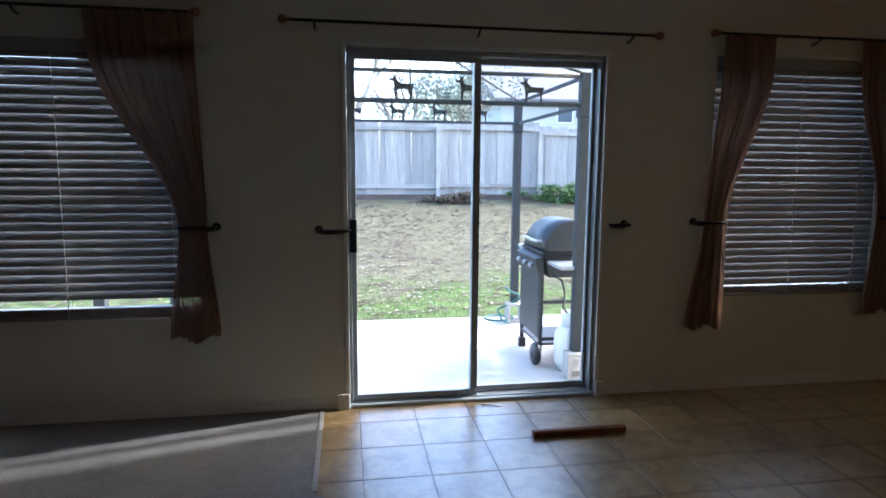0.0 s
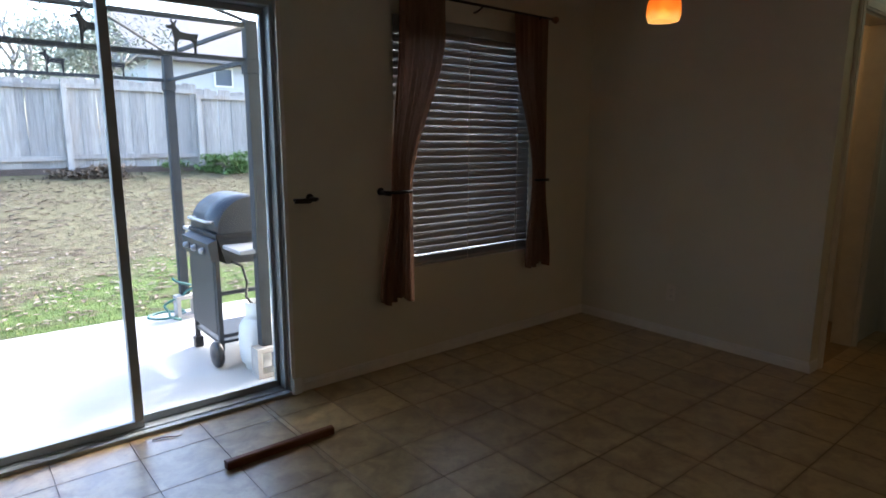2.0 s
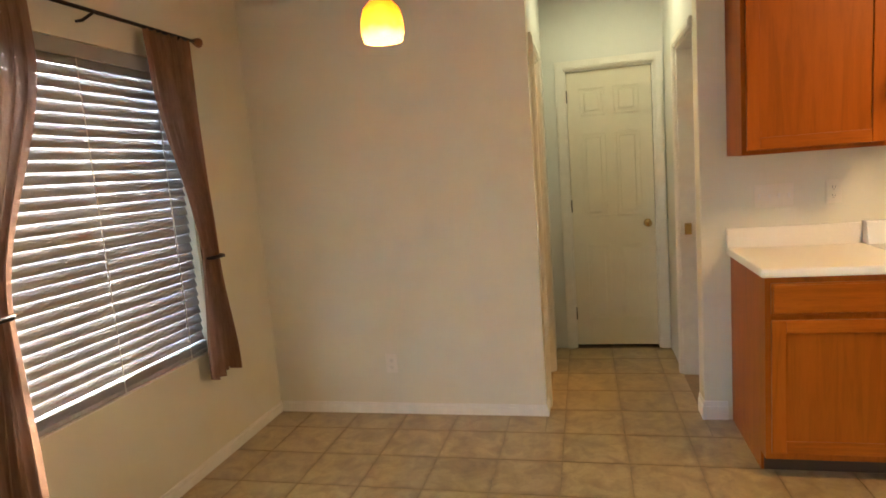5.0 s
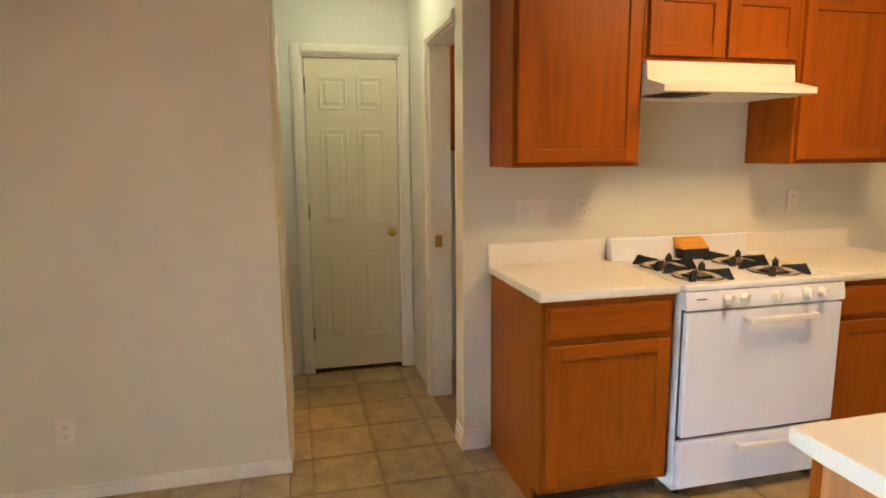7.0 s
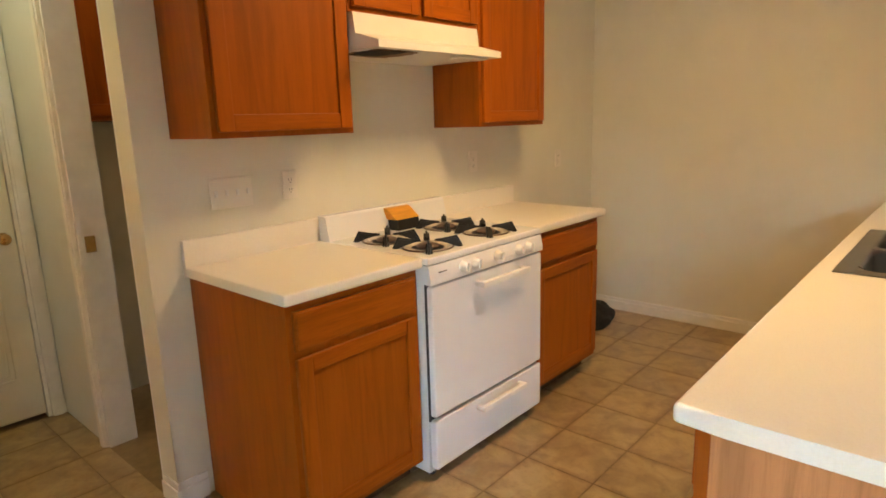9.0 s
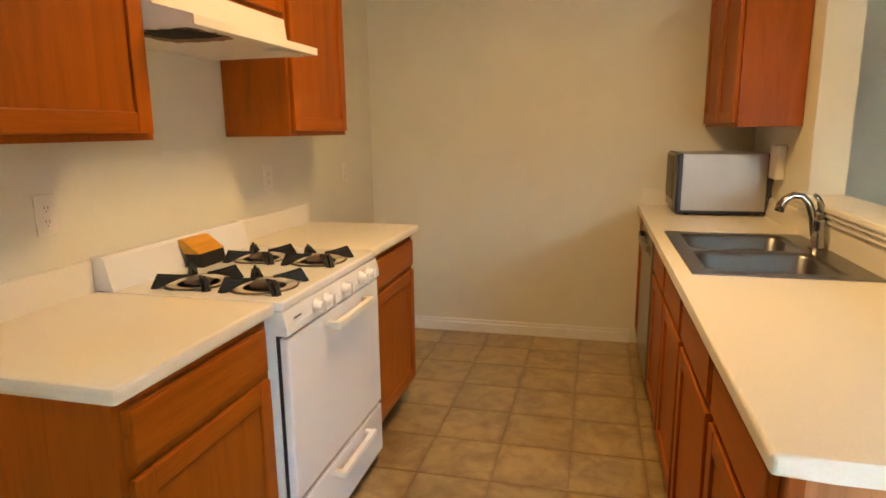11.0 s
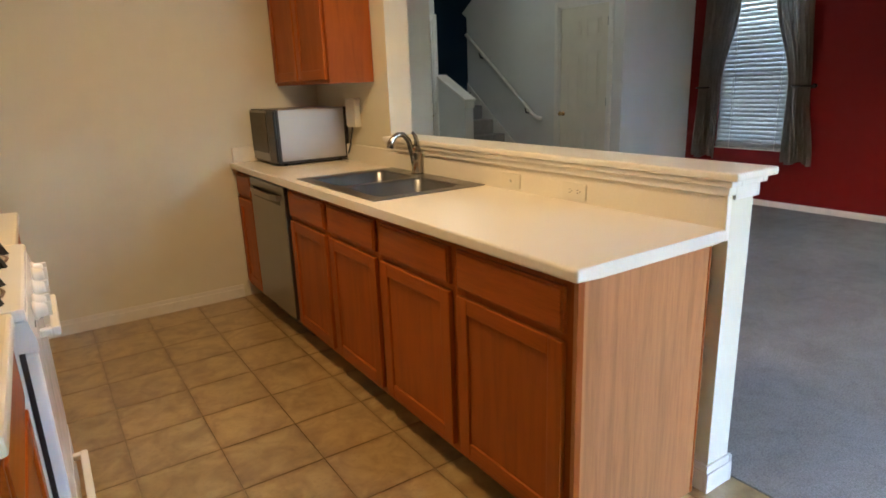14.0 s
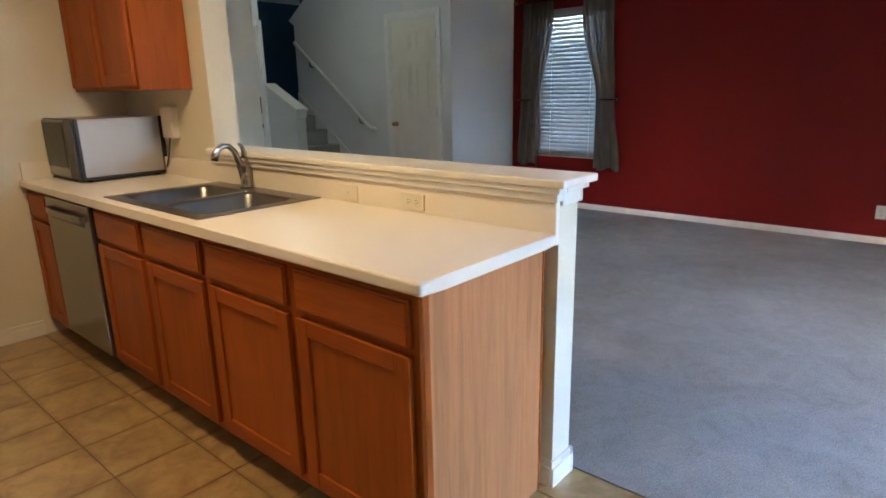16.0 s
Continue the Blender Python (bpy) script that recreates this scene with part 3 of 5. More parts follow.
def curtain(name, axis, at, side, prof, mat, label, pleats=7, seed=1):
    """A gathered curtain. prof: rows (z, edge a, edge b, depth of pleats); at: the wall face, side: into the room."""
    bm = bmesh.new()
    nz, nu = 44, 60
    zs = [p[0] for p in prof]
    rnd = random.Random(seed)
    ph = [rnd.uniform(0, 6.28) for _ in range(4)]
    grid = []
    for i in range(nz + 1):
        z = zs[0] + (zs[-1] - zs[0]) * i / nz
        for p, q in zip(prof, prof[1:]):
            if p[0] >= z >= q[0]:
                f = (p[0] - z) / (p[0] - q[0])
                f = f * f * (3 - 2 * f)
                a, b, d = (p[k] + (q[k] - p[k]) * f for k in (1, 2, 3))
                break
        row = []
        for j in range(nu + 1):
            u = j / nu
            wave = math.sin(u * pleats * 6.283 + ph[0] + 0.5 * math.sin(z * 2 + ph[1])) + 0.45 * math.sin(u * pleats * 2.7 * 3.1 + ph[2] + z * 1.3)
            e = a + (b - a) * (u + 0.012 * math.sin(u * pleats * 6.283 + ph[3]))
            off = at + side * (0.075 + d * wave)
            zz = z - (0.02 * math.sin(u * 9 + ph[1]) if i == nz else 0)
            row.append(bm.verts.new((e, off, zz) if axis == "x" else (off, e, zz)))
        grid.append(row)
    for r, q in zip(grid, grid[1:]):
        for j in range(nu):
            f = bm.faces.new((r[j], r[j + 1], q[j + 1], q[j]))
            f.smooth = True
    return tagged(part(name, bm, mat), label, "curtain", "window curtains")


curtain("window_curtain", "x", NY, -1, [(2.12, 3.08, 3.40, 0.012), (1.95, 3.08, 3.40, 0.013), (1.05, 3.03, 3.15, 0.016), (0.42, 2.94, 3.16, 0.022)], CURTAIN, "brown sheer curtain tied back at dining window", 7, 1)
curtain("window_curtain", "x", NY, -1, [(2.12, 3.98, 4.31, 0.012), (1.95, 3.99, 4.31, 0.013), (1.07, 4.18, 4.32, 0.016), (0.48, 4.13, 4.39, 0.022)], CURTAIN, "brown sheer curtain tied back at dining window", 7, 2)
curtain("window_curtain", "x", NY, -1, [(2.11, -0.29, 0.22, 0.012), (1.95, -0.28, 0.22, 0.013), (1.04, 0.10, 0.24, 0.016), (0.45, 0.04, 0.29, 0.022)], CURTAIN, "brown sheer curtain tied back at living room window", 9, 3)
curtain("window_curtain", "x", NY, -1, [(2.11, -1.36, -0.93, 0.012), (1.95, -1.36, -0.95, 0.013), (1.04, -1.38, -1.24, 0.016), (0.45, -1.43, -1.18, 0.022)], CURTAIN, "brown sheer curtain tied back at living room window", 9, 4)
curtain("window_curtain", "y", RX, 1, [(2.27, -1.86, -1.47, 0.012), (2.1, -1.86, -1.47, 0.013), (1.22, -1.89, -1.63, 0.016), (0.48, -1.93, -1.64, 0.022)], TAUPE, "taupe sheer curtain tied back on red wall", 7, 5)
curtain("window_curtain", "y", RX, 1, [(2.27, -1.12, -0.76, 0.012), (2.1, -1.12, -0.76, 0.013), (1.22, -0.915, -0.71, 0.016), (0.48, -0.92, -0.63, 0.022)], TAUPE, "taupe sheer curtain tied back on red wall", 7, 6)


def rod(axis, at, side, lo, hi, z, label):
    d = at + side * 0.075
    def P(a, dd, zz):
        return (a, dd, zz) if axis == "x" else (dd, a, zz)
    t = thing("curtain_rod", *P((lo + hi) / 2, at, z), label, "curtain rod", "curtain rods")
    part("bar", tube(bmesh.new(), [P(lo, d, z), P(hi, d, z)], 0.008), BRONZE, t)
    for e, s in ((lo, -1), (hi, 1)):
        bm = bmesh.new()
        prof = [(0.006, 0), (0.014, 0.006), (0.010, 0.014), (0.020, 0.024), (0.024, 0.045), (0.010, 0.06)]
        lathe(bm, *((e, d) if axis == "x" else (d, e)), [(r, s * h) for r, h in prof], 12, axis=axis, z=z)
        part("finial", bm, plain_wood, t, "turned wooden finial")
    for e in (lo + 0.12, (lo + hi) / 2, hi - 0.12):
        part("bracket", tube(bmesh.new(), [P(e, at + side * 0.002, z - 0.03), P(e, at + side * 0.03, z - 0.03), P(e, d, z - 0.012), P(e, d + side * 0.012, z)], 0.006), BRONZE, t)
    return t


plain_wood = plain("finial wood", (0.20, 0.09, 0.04), 0.4)
rod("x", NY, -1, 0.68, 2.65, 2.095, "dark metal curtain rod above the glass door")
rod("x", NY, -1, 3.06, 4.33, 2.125, "dark metal curtain rod above dining window")
rod("x", NY, -1, -1.40, 0.19, 2.11, "dark metal curtain rod above living room window")
rod("y", RX, 1, -1.93, -0.70, 2.285, "dark metal curtain rod on the red wall")


def holdback(axis, at, side, a0, a1, z, label):
    """A tie-back hook: a wall rose, a stem, and a bar that lies across the curtain."""
    def P(a, d, zz):
        return (a, at + side * d, zz) if axis == "x" else (at + side * d, a, zz)
    t = thing("curtain_holdback", *P(a0, 0, z), label, "curtain holdback", "curtain holdbacks")
    bm = bmesh.new()
    lathe(bm, *((a0, at) if axis == "x" else (at, a0)), [(0.022, 0), (0.022, side * 0.006), (0.010, side * 0.012)], 14, axis="y" if axis == "x" else "x", z=z)
    part("rose", bm, BRONZE, t)
    s = 1 if a1 > a0 else -1
    part("arm", tube(bmesh.new(), [P(a0, 0.005, z), P(a0, 0.085, z), P(a0 + s * 0.02, 0.108, z), P(a1 - s * 0.02, 0.112, z + 0.002), P(a1, 0.10, z + 0.004)], [0.008, 0.009, 0.010, 0.009, 0.006]), BRONZE, t)
    part("prong", tube(bmesh.new(), [P(a0, 0.006, z - 0.010), P(a0 + s * 0.012, 0.040, z - 0.014), P(a0 + s * 0.03, 0.052, z - 0.016), P(a1 - s * 0.03, 0.056, z - 0.014)], [0.008, 0.008, 0.008, 0.006]), BRONZE, t)
    return t


holdback("x", NY, -1, 0.80, 0.97, 1.02, "dark metal holdback hook beside the glass door")
holdback("x", NY, -1, 2.56, 2.42, 1.04, "dark metal holdback hook beside the glass door")
holdback("x", NY, -1, 3.00, 3.15, 1.05, "dark metal holdback round brown curtain")
holdback("x", NY, -1, 4.33, 4.18, 1.07, "dark metal holdback round brown curtain")
holdback("x", NY, -1, 0.27, 0.10, 1.04, "dark metal holdback round brown curtain")
holdback("y", RX, 1, -1.90, -1.73, 1.22, "dark metal holdback round taupe curtain")
holdback("y", RX, 1, -0.70, -0.87, 1.22, "dark metal holdback round taupe curtain")

# ---- kitchen cabinets ----


def front_panel(parent, name, at, side, y0, y1, z0, z1, framed):
    """A drawer front or framed door that stands out from at towards side."""
    e, w = 0.02, 0.055

    def bx(a, b, c, d, d0, d1):
        p, q = sorted((at + side * d0, at + side * d1))
        return (p, a, c, q, b, d)
    if not framed:
        bm = boxes(bx(y0, y1, z0, z1, 0.001, 0.015), bevel=0.003)
        box(bm, *bx(y0 + 0.007, y1 - 0.007, z0 + 0.007, z1 - 0.007, 0.014, e), bevel=0.004)
        return part(name, bm, OAKY, parent)
    d = part(name, boxes(bx(y0 + w - 0.004, y1 - w + 0.004, z0 + w - 0.004, z1 - w + 0.004, 0.001, 0.011)), OAKZ, parent)
    for a, b in ((y0, y0 + w), (y1 - w, y1)):
        part("stile", boxes(bx(a, b, z0, z1, 0.001, e), bevel=0.004), OAKZ, d)
    for a, b in ((z0, z0 + w), (z1 - w, z1)):
        part("rail", boxes(bx(y0 + w, y1 - w, a, b, 0.001, e - 0.001), bevel=0.004), OAKY, d)
    return d


def base_cabinet(at, back, y0, y1, side, label, drawer=True, group="", top=0.874):
    """at: the face frame's plane; back: the wall side."""
    t = thing("base_cabinet", (at + back) / 2, (y0 + y1) / 2, 0, label, "cabinet", group)
    p, q = sorted((at, back))
    g = 0.0015
    part("body", boxes((p, y0 + g, 0.085, q, y1 - g, top), bevel=0.001), OAKZ, t)
    if top < 0.87:
        part("face_frame", boxes((at - 0.02, y0 + g, top, at, y1 - g, 0.874)), OAKZ, t)
    k0, k1 = sorted((at - side * 0.075, back))
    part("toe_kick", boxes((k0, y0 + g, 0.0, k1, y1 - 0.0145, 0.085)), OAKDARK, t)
    part("side_skirt", boxes((k0 + 0.001, y1 - 0.014, 0.0, k1, y1 - g - 0.0005, 0.0845)), OAKZ, t)
    m = 0.022
    if drawer:
        front_panel(t, "drawer_front", at, side, y0 + m, y1 - m, 0.718, 0.850, False)
        front_panel(t, "door", at, side, y0 + m, y1 - m, 0.118, 0.695, True)
    else:
        front_panel(t, "door", at, side, y0 + m, y1 - m, 0.135, 0.848, True)
    return t


STOVE_RUN = "oak base cabinets beside the stove"
base_cabinet(4.285, EX - 0.003, 0.70, 1.275, -1, "honey oak base cabinet with drawer next to the stove end wall", group=STOVE_RUN)
base_cabinet(4.285, EX - 0.003, -0.72, -0.085, -1, "honey oak base cabinet with drawer beyond the stove", group=STOVE_RUN)
ISLAND = "oak base cabinets under the sink counter"
for y0, y1 in ((0.70, 1.225), (0.175, 0.70), (-0.325, 0.175), (-0.825, -0.325)):
    base_cabinet(3.08, 2.545, y0, y1, 1, "honey oak base cabinet with drawer under sink counter", group=ISLAND, top=0.72 if y1 < 0.2 else 0.874)
base_cabinet(3.08, 2.49, SY + 0.005, -1.445, 1, "narrow honey oak base cabinet beside the dishwasher", group=ISLAND)
end = thing("cabinet_end_panel", 2.79, 1.232, 0, "pale oak veneer end panel of the sink counter", "panel")
part("veneer", boxes((2.524, 1.2255, 0.0, 3.082, 1.238, 0.874), bevel=0.001), OAKPALE, end)
part("scribe_strip", boxes((2.514, 1.21, 0.0, 2.5235, 1.2405, 0.874), bevel=0.002), OAKZ, end)
# added strip closes the deep gap and reflects light into the recess
part("filler_strip", boxes((2.476, 1.165, 0.0, 2.5235, 1.175, 0.874)), OAKPALE, end)
part("edge_strip", boxes((3.058, 1.2382, 0.0, 3.0815, 1.2395, 0.874)), OAKZ, end, "darker face frame edge")

# dishwasher
dw = thing("dishwasher", 2.8, -1.135, 0, "stainless steel dishwasher with bar handle", "dishwasher")
part("body", boxes((2.5, -1.443, 0.10, 3.08, -0.827, 0.872), bevel=0.004), BLACK, dw)
part("toe_kick", boxes((2.5, -1.443, 0.0, 3.02, -0.827, 0.10)), BLACK, dw)
dd = part("door", boxes((3.0805, -1.438, 0.115, 3.105, -0.848, 0.862), bevel=0.006), STEEL, dw)
# thin black strip on the flat door stands for the handle's shade
part("handle_shade_strip", boxes((3.1035, -1.37, 0.755, 3.1065, -0.915, 0.80), bevel=0.001), BLACK, dd, "black strip for the shade behind the handle")
bm = bmesh.new()
bow = [(0.0, -1.39), (0.022, -1.375), (0.034, -1.30), (0.038, -1.143), (0.034, -0.985), (0.022, -0.91), (0.0, -0.895)]
prism(bm, [(3.104 + d, y) for d, y in bow] + [(3.104 + d - 0.011 if d else 3.104, y + (0.02 if y < -1.143 else -0.02)) for d, y in bow[::-1] if d], "z", 0.782, 0.812)
part("handle", bm, STEEL, dd, "bowed steel bar handle")


def wall_cabinet(y0, y1, z0, z1, doors, label, at=4.59, back=EX - 0.003, side=-1):
    t = thing("wall_cabinet", (at + back) / 2, (y0 + y1) / 2, z0, label, "cabinet", "oak wall cabinets")
    p, q = sorted((at, back))
    part("body", boxes((p, y0 + 0.0015, z0, q, y1 - 0.0015, z1), bevel=0.001), OAKZ, t)
    m, n = 0.02, len(range(doors))
    w = (y1 - y0 - 2 * m + 0.0) / doors
    for k in range(doors):
        a, b = y0 + m + k * w + (0.012 if k else 0), y0 + m + (k + 1) * w - (0.012 if k < doors - 1 else 0)
        front_panel(t, "door", at, side, a, b, z0 + 0.02, z1 - 0.02, True)
    c0, c1 = sorted((at + side * 0.03, back))
    part("crown", boxes((c0, y0 - 0.004, z1, c1, y1 + 0.004, z1 + 0.03), bevel=0.008), OAKY, t)
    return t


wall_cabinet(0.70, 1.285, 1.37, 2.13, 1, "honey oak wall cabinet with one framed door")
wall_cabinet(-0.085, 0.70, 1.815, 2.13, 2, "short honey oak wall cabinet above the range hood")
wall_cabinet(-0.655, -0.085, 1.37, 2.13, 1, "honey oak wall cabinet beyond the range hood")
wall_cabinet(SY + 0.004, -0.935, 1.385, 2.145, 2, "honey oak wall cabinet above the microwave", 2.75, 2.478, 1)

# countertops
ct = thing("countertop", 4.58, 0.99, 0.876, "cream laminate countertop with backsplash beside the stove and doorway", "countertop", "laminate countertops")
part("slab", boxes((4.255, 0.692, 0.876, EX - 0.022, 1.292, 0.914), bevel=0.010), LAMINATE, ct)
part("backsplash", boxes((EX - 0.022, 0.692, 0.876, EX - 0.002, 1.292, 1.012), bevel=0.004), LAMINATE, ct)
ct = thing("countertop", 4.58, -0.42, 0.876, "cream laminate countertop with backsplash beyond stove", "countertop", "laminate countertops")
part("slab", boxes((4.255, -0.765, 0.876, EX - 0.022, -0.078, 0.914), bevel=0.010), LAMINATE, ct)
part("backsplash", boxes((EX - 0.022, -0.765, 0.876, EX - 0.002, -0.078, 1.012), bevel=0.004), LAMINATE, ct)
ct = thing("countertop", 2.8, -0.3, 0.876, "long cream laminate countertop round the steel sink", "countertop", "laminate countertops")
SX0, SX1, SY0, SY1 = 2.55, 3.03, -0.69, 0.075
bm = bmesh.new()
gx, gy = (2.497, SX0, SX1, 3.118), (SY + 0.003, SY0, SY1, 1.268)
lay_ = [[[bm.verts.new((x, y, z)) for y in gy] for x in gx] for z in (0.876, 0.914)]
for k, v in enumerate(lay_):
    for a in range(3):
        for b in range(3):
            if (a, b) != (1, 1):
                q = (v[a][b], v[a + 1][b], v[a + 1][b + 1], v[a][b + 1])
                bm.faces.new(q if k else q[::-1])
for a in range(3):
    for b, c in ((0, 0), (3, 3)):
        bm.faces.new((lay_[0][a][b], lay_[0][a + 1][b], lay_[1][a + 1][b], lay_[1][a][b]))
        bm.faces.new((lay_[0][b][a], lay_[0][b][a + 1], lay_[1][b][a + 1], lay_[1][b][a]))
for p, q in (((1, 1), (2, 1)), ((2, 1), (2, 2)), ((2, 2), (1, 2)), ((1, 2), (1, 1))):
    bm.faces.new((lay_[0][p[0]][p[1]], lay_[0][q[0]][q[1]], lay_[1][q[0]][q[1]], lay_[1][p[0]][p[1]]))
rimmed = [e for e in bm.edges if all(abs(v.co.x - 3.118) < 1e-5 for v in e.verts) and e.verts[0].co.z == e.verts[1].co.z or all(abs(v.co.y - 1.268) < 1e-5 for v in e.verts) and (e.verts[0].co.z == e.verts[1].co.z or e.verts[0].co.x > 3.1)]
bmesh.ops.bevel(bm, geom=rimmed, offset=0.010, segments=3, affect="EDGES", profile=0.5)
part("slab", bm, LAMINATE, ct)
part("backsplash", boxes((2.477, SY + 0.003, 0.876, 2.499, 1.268, 1.015), bevel=0.005), LAMINATE, ct)
part("side_splash", boxes((2.499, SY + 0.001, 0.912, 3.10, SY + 0.02, 1.012), bevel=0.004), LAMINATE, ct)
# ledge on the half wall
led = thing("trim_ledge", 2.395, 0.25, 1.045, "cream painted wooden ledge with moulding on the half wall", "ledge", kind="structure")
for z0, z1, o, front in ((1.000, 1.043, 0.012, 2.512), (1.043, 1.062, 0.026, 2.524)):
    bm = boxes((2.3615 - o, -0.775, z0, 2.3615, 1.2655 + o, z1), (2.3615, 1.2655, z0, 2.4755, 1.2655 + o, z1), (2.4755, -0.775, max(z0, 1.0155), front, 1.2655 + o, z1), bevel=0.004)
    part("moulding", bm, TRIM, led)
part("ledge_board", boxes((2.316, -0.775, 1.0625, 2.534, 1.312, 1.088), bevel=0.007), TRIM, led)

# ---- sink and faucet ----
sink = thing("kitchen_sink", 2.77, -0.32, 0.914, "double bowl stainless steel drop-in sink", "sink")


def rounded(x0, y0, x1, y1, r, z, n=5):
    pts = []
    for cx, cy, a0 in ((x1 - r, y1 - r, 0), (x0 + r, y1 - r, 90), (x0 + r, y0 + r, 180), (x1 - r, y0 + r, 270)):
        for k in range(n + 1):
            a = radians(a0 + 90 * k / n)
            pts.append((cx + r * math.cos(a), cy + r * math.sin(a), z))
    return pts


def loops(bm, rows, smooth=True):
    rings = [[bm.verts.new(p) for p in r] for r in rows]
    for a, b in zip(rings, rings[1:]):
        n = len(a)
        for k in range(n):
            f = bm.faces.new((a[k], a[(k + 1) % n], b[(k + 1) % n], b[k]))
            f.smooth = smooth
    return rings


RIM = 0.9185
part("rim", boxes((2.502, -0.735, 0.9145, 2.592, 0.115, RIM), (3.012, -0.735, 0.9145, 3.066, 0.115, RIM), (2.592, -0.735, 0.9145, 3.012, -0.682, RIM), (2.592, 0.062, 0.9145, 3.012, 0.115, RIM),
                  (2.592, -0.325, 0.9145, 3.012, -0.295, RIM), bevel=0.0015), SATIN, sink)
for y0, y1 in ((-0.682, -0.325), (-0.295, 0.062)):
    bm = bmesh.new()
    x0, x1 = 2.592, 3.012
    zb = 0.745
    rings = loops(bm, [rounded(x0, y0, x1, y1, 0.001, RIM - 0.001), rounded(x0 + 0.004, y0 + 0.004, x1 - 0.004, y1 - 0.004, 0.05, RIM - 0.001), rounded(x0 + 0.012, y0 + 0.012, x1 - 0.012, y1 - 0.012, 0.055, RIM - 0.012),
                       rounded(x0 + 0.018, y0 + 0.018, x1 - 0.018, y1 - 0.018, 0.06, zb + 0.04), rounded(x0 + 0.035, y0 + 0.035, x1 - 0.035, y1 - 0.035, 0.06, zb + 0.008), rounded(x0 + 0.06, y0 + 0.06, x1 - 0.06, y1 - 0.06, 0.06, zb)])
    bm.faces.new(rings[-1])
    bowl = part("bowl", bm, SATIN, sink)
    part("drain", lathe(bmesh.new(), (x0 + x1) / 2, (y0 + y1) / 2, [(0.042, zb + 0.001), (0.042, zb + 0.004), (0.03, zb + 0.003), (0.006, zb + 0.002)], 18), CHROME, bowl)
fc = thing("kitchen_faucet", 2.540, -0.410, RIM, "chrome single-lever kitchen faucet with curved spout", "faucet")
part("base", lathe(bmesh.new(), 2.540, -0.410, [(0.030, RIM), (0.030, RIM + 0.008), (0.024, RIM + 0.014), (0.022, RIM + 0.09), (0.025, RIM + 0.10), (0.024, RIM + 0.135), (0.014, RIM + 0.15)], 18), CHROME, fc)
pts = [(2.548, -0.415, RIM + 0.05), (2.560, -0.416, RIM + 0.12), (2.579, -0.417, RIM + 0.175), (2.603, -0.419, RIM + 0.202), (2.633, -0.422, RIM + 0.205), (2.657, -0.424, RIM + 0.190), (2.672, -0.426, RIM + 0.170), (2.679, -0.427, RIM + 0.140)]
part("spout", tube(bmesh.new(), pts, [0.016, 0.016, 0.0145, 0.0135, 0.0135, 0.014, 0.018, 0.018], 12), CHROME, fc)
part("lever", tube(bmesh.new(), [(2.537, -0.408, RIM + 0.135), (2.542, -0.395, RIM + 0.165), (2.556, -0.385, RIM + 0.195), (2.574, -0.378, RIM + 0.212)], [0.017, 0.013, 0.009, 0.008], 10), CHROME, fc)

# ---- stove ----
st = thing("gas_stove", 4.55, 0.31, 0, "white enamel gas stove with four burners", "stove")
A, B = -0.072, 0.690
part("body", boxes((4.262, A + 0.002, 0.03, EX - 0.03, B - 0.002, 0.885), bevel=0.004), ENAMEL, st)
part("cooktop", boxes((4.232, A, 0.886, EX - 0.045, B, 0.914), bevel=0.008), ENAMEL, st)
part("backguard", prism(bmesh.new(), [(EX - 0.085, 0.914), (EX - 0.012, 0.914), (EX - 0.012, 1.02), (EX - 0.05, 1.02), (EX - 0.062, 1.012)], "y", A, B), ENAMEL, st)
cp = part("control_panel", prism(bmesh.new(), [(4.232, 0.884), (4.262, 0.884), (4.262, 0.812), (4.222, 0.812), (4.222, 0.835)], "y", A, B), ENAMEL, st)
for y in (0.500, 0.425, 0.275, 0.125, 0.050):
    bm = bmesh.new()
    lathe(bm, 4.225, y, [(0.024, 0.0), (0.024, -0.006), (0.019, -0.010), (0.017, -0.026), (0.012, -0.030)], 18, axis="x", z=0.85)
    box(bm, 4.186, y - 0.004, 0.832, 4.206, y + 0.004, 0.868, 0.002)
    part("knob", bm, KNOBW, cp)
part("emblem", boxes((4.2205, 0.60, 0.853, 4.2225, 0.645, 0.857)), BLACK, cp, "small dark maker's mark")
od = part("oven_door", boxes((4.225, A + 0.008, 0.278, 4.258, B - 0.008, 0.802), bevel=0.007), ENAMEL, st)
# black sheet behind door and drawer gives the gaps their shade
part("door_gap_shade", boxes((4.250, A + 0.006, 0.255, 4.2615, B - 0.006, 0.812)), BLACK, st)
part("handle", boxes((4.178, 0.09, 0.748, 4.200, 0.425, 0.774), (4.195, 0.09, 0.750, 4.226, 0.115, 0.772), (4.195, 0.40, 0.750, 4.226, 0.425, 0.772), bevel=0.006), KNOBW, od)
dr = part("drawer", boxes((4.225, A + 0.008, 0.055, 4.258, B - 0.008, 0.262), bevel=0.007), ENAMEL, st)
part("handle", boxes((4.182, 0.11, 0.212, 4.204, 0.43, 0.236), (4.195, 0.11, 0.214, 4.226, 0.135, 0.234), (4.195, 0.405, 0.214, 4.226, 0.43, 0.234), bevel=0.006), KNOBW, dr)
for y in (A + 0.05, B - 0.05):
    part("foot", lathe(bmesh.new(), 4.30, y, [(0.02, 0), (0.02, 0.02), (0.012, 0.03)], 10), BLACK, st)
BOWL = plain("cream enamel bowl", (0.66, 0.60, 0.50), 0.25, var=0.12, scale=20)
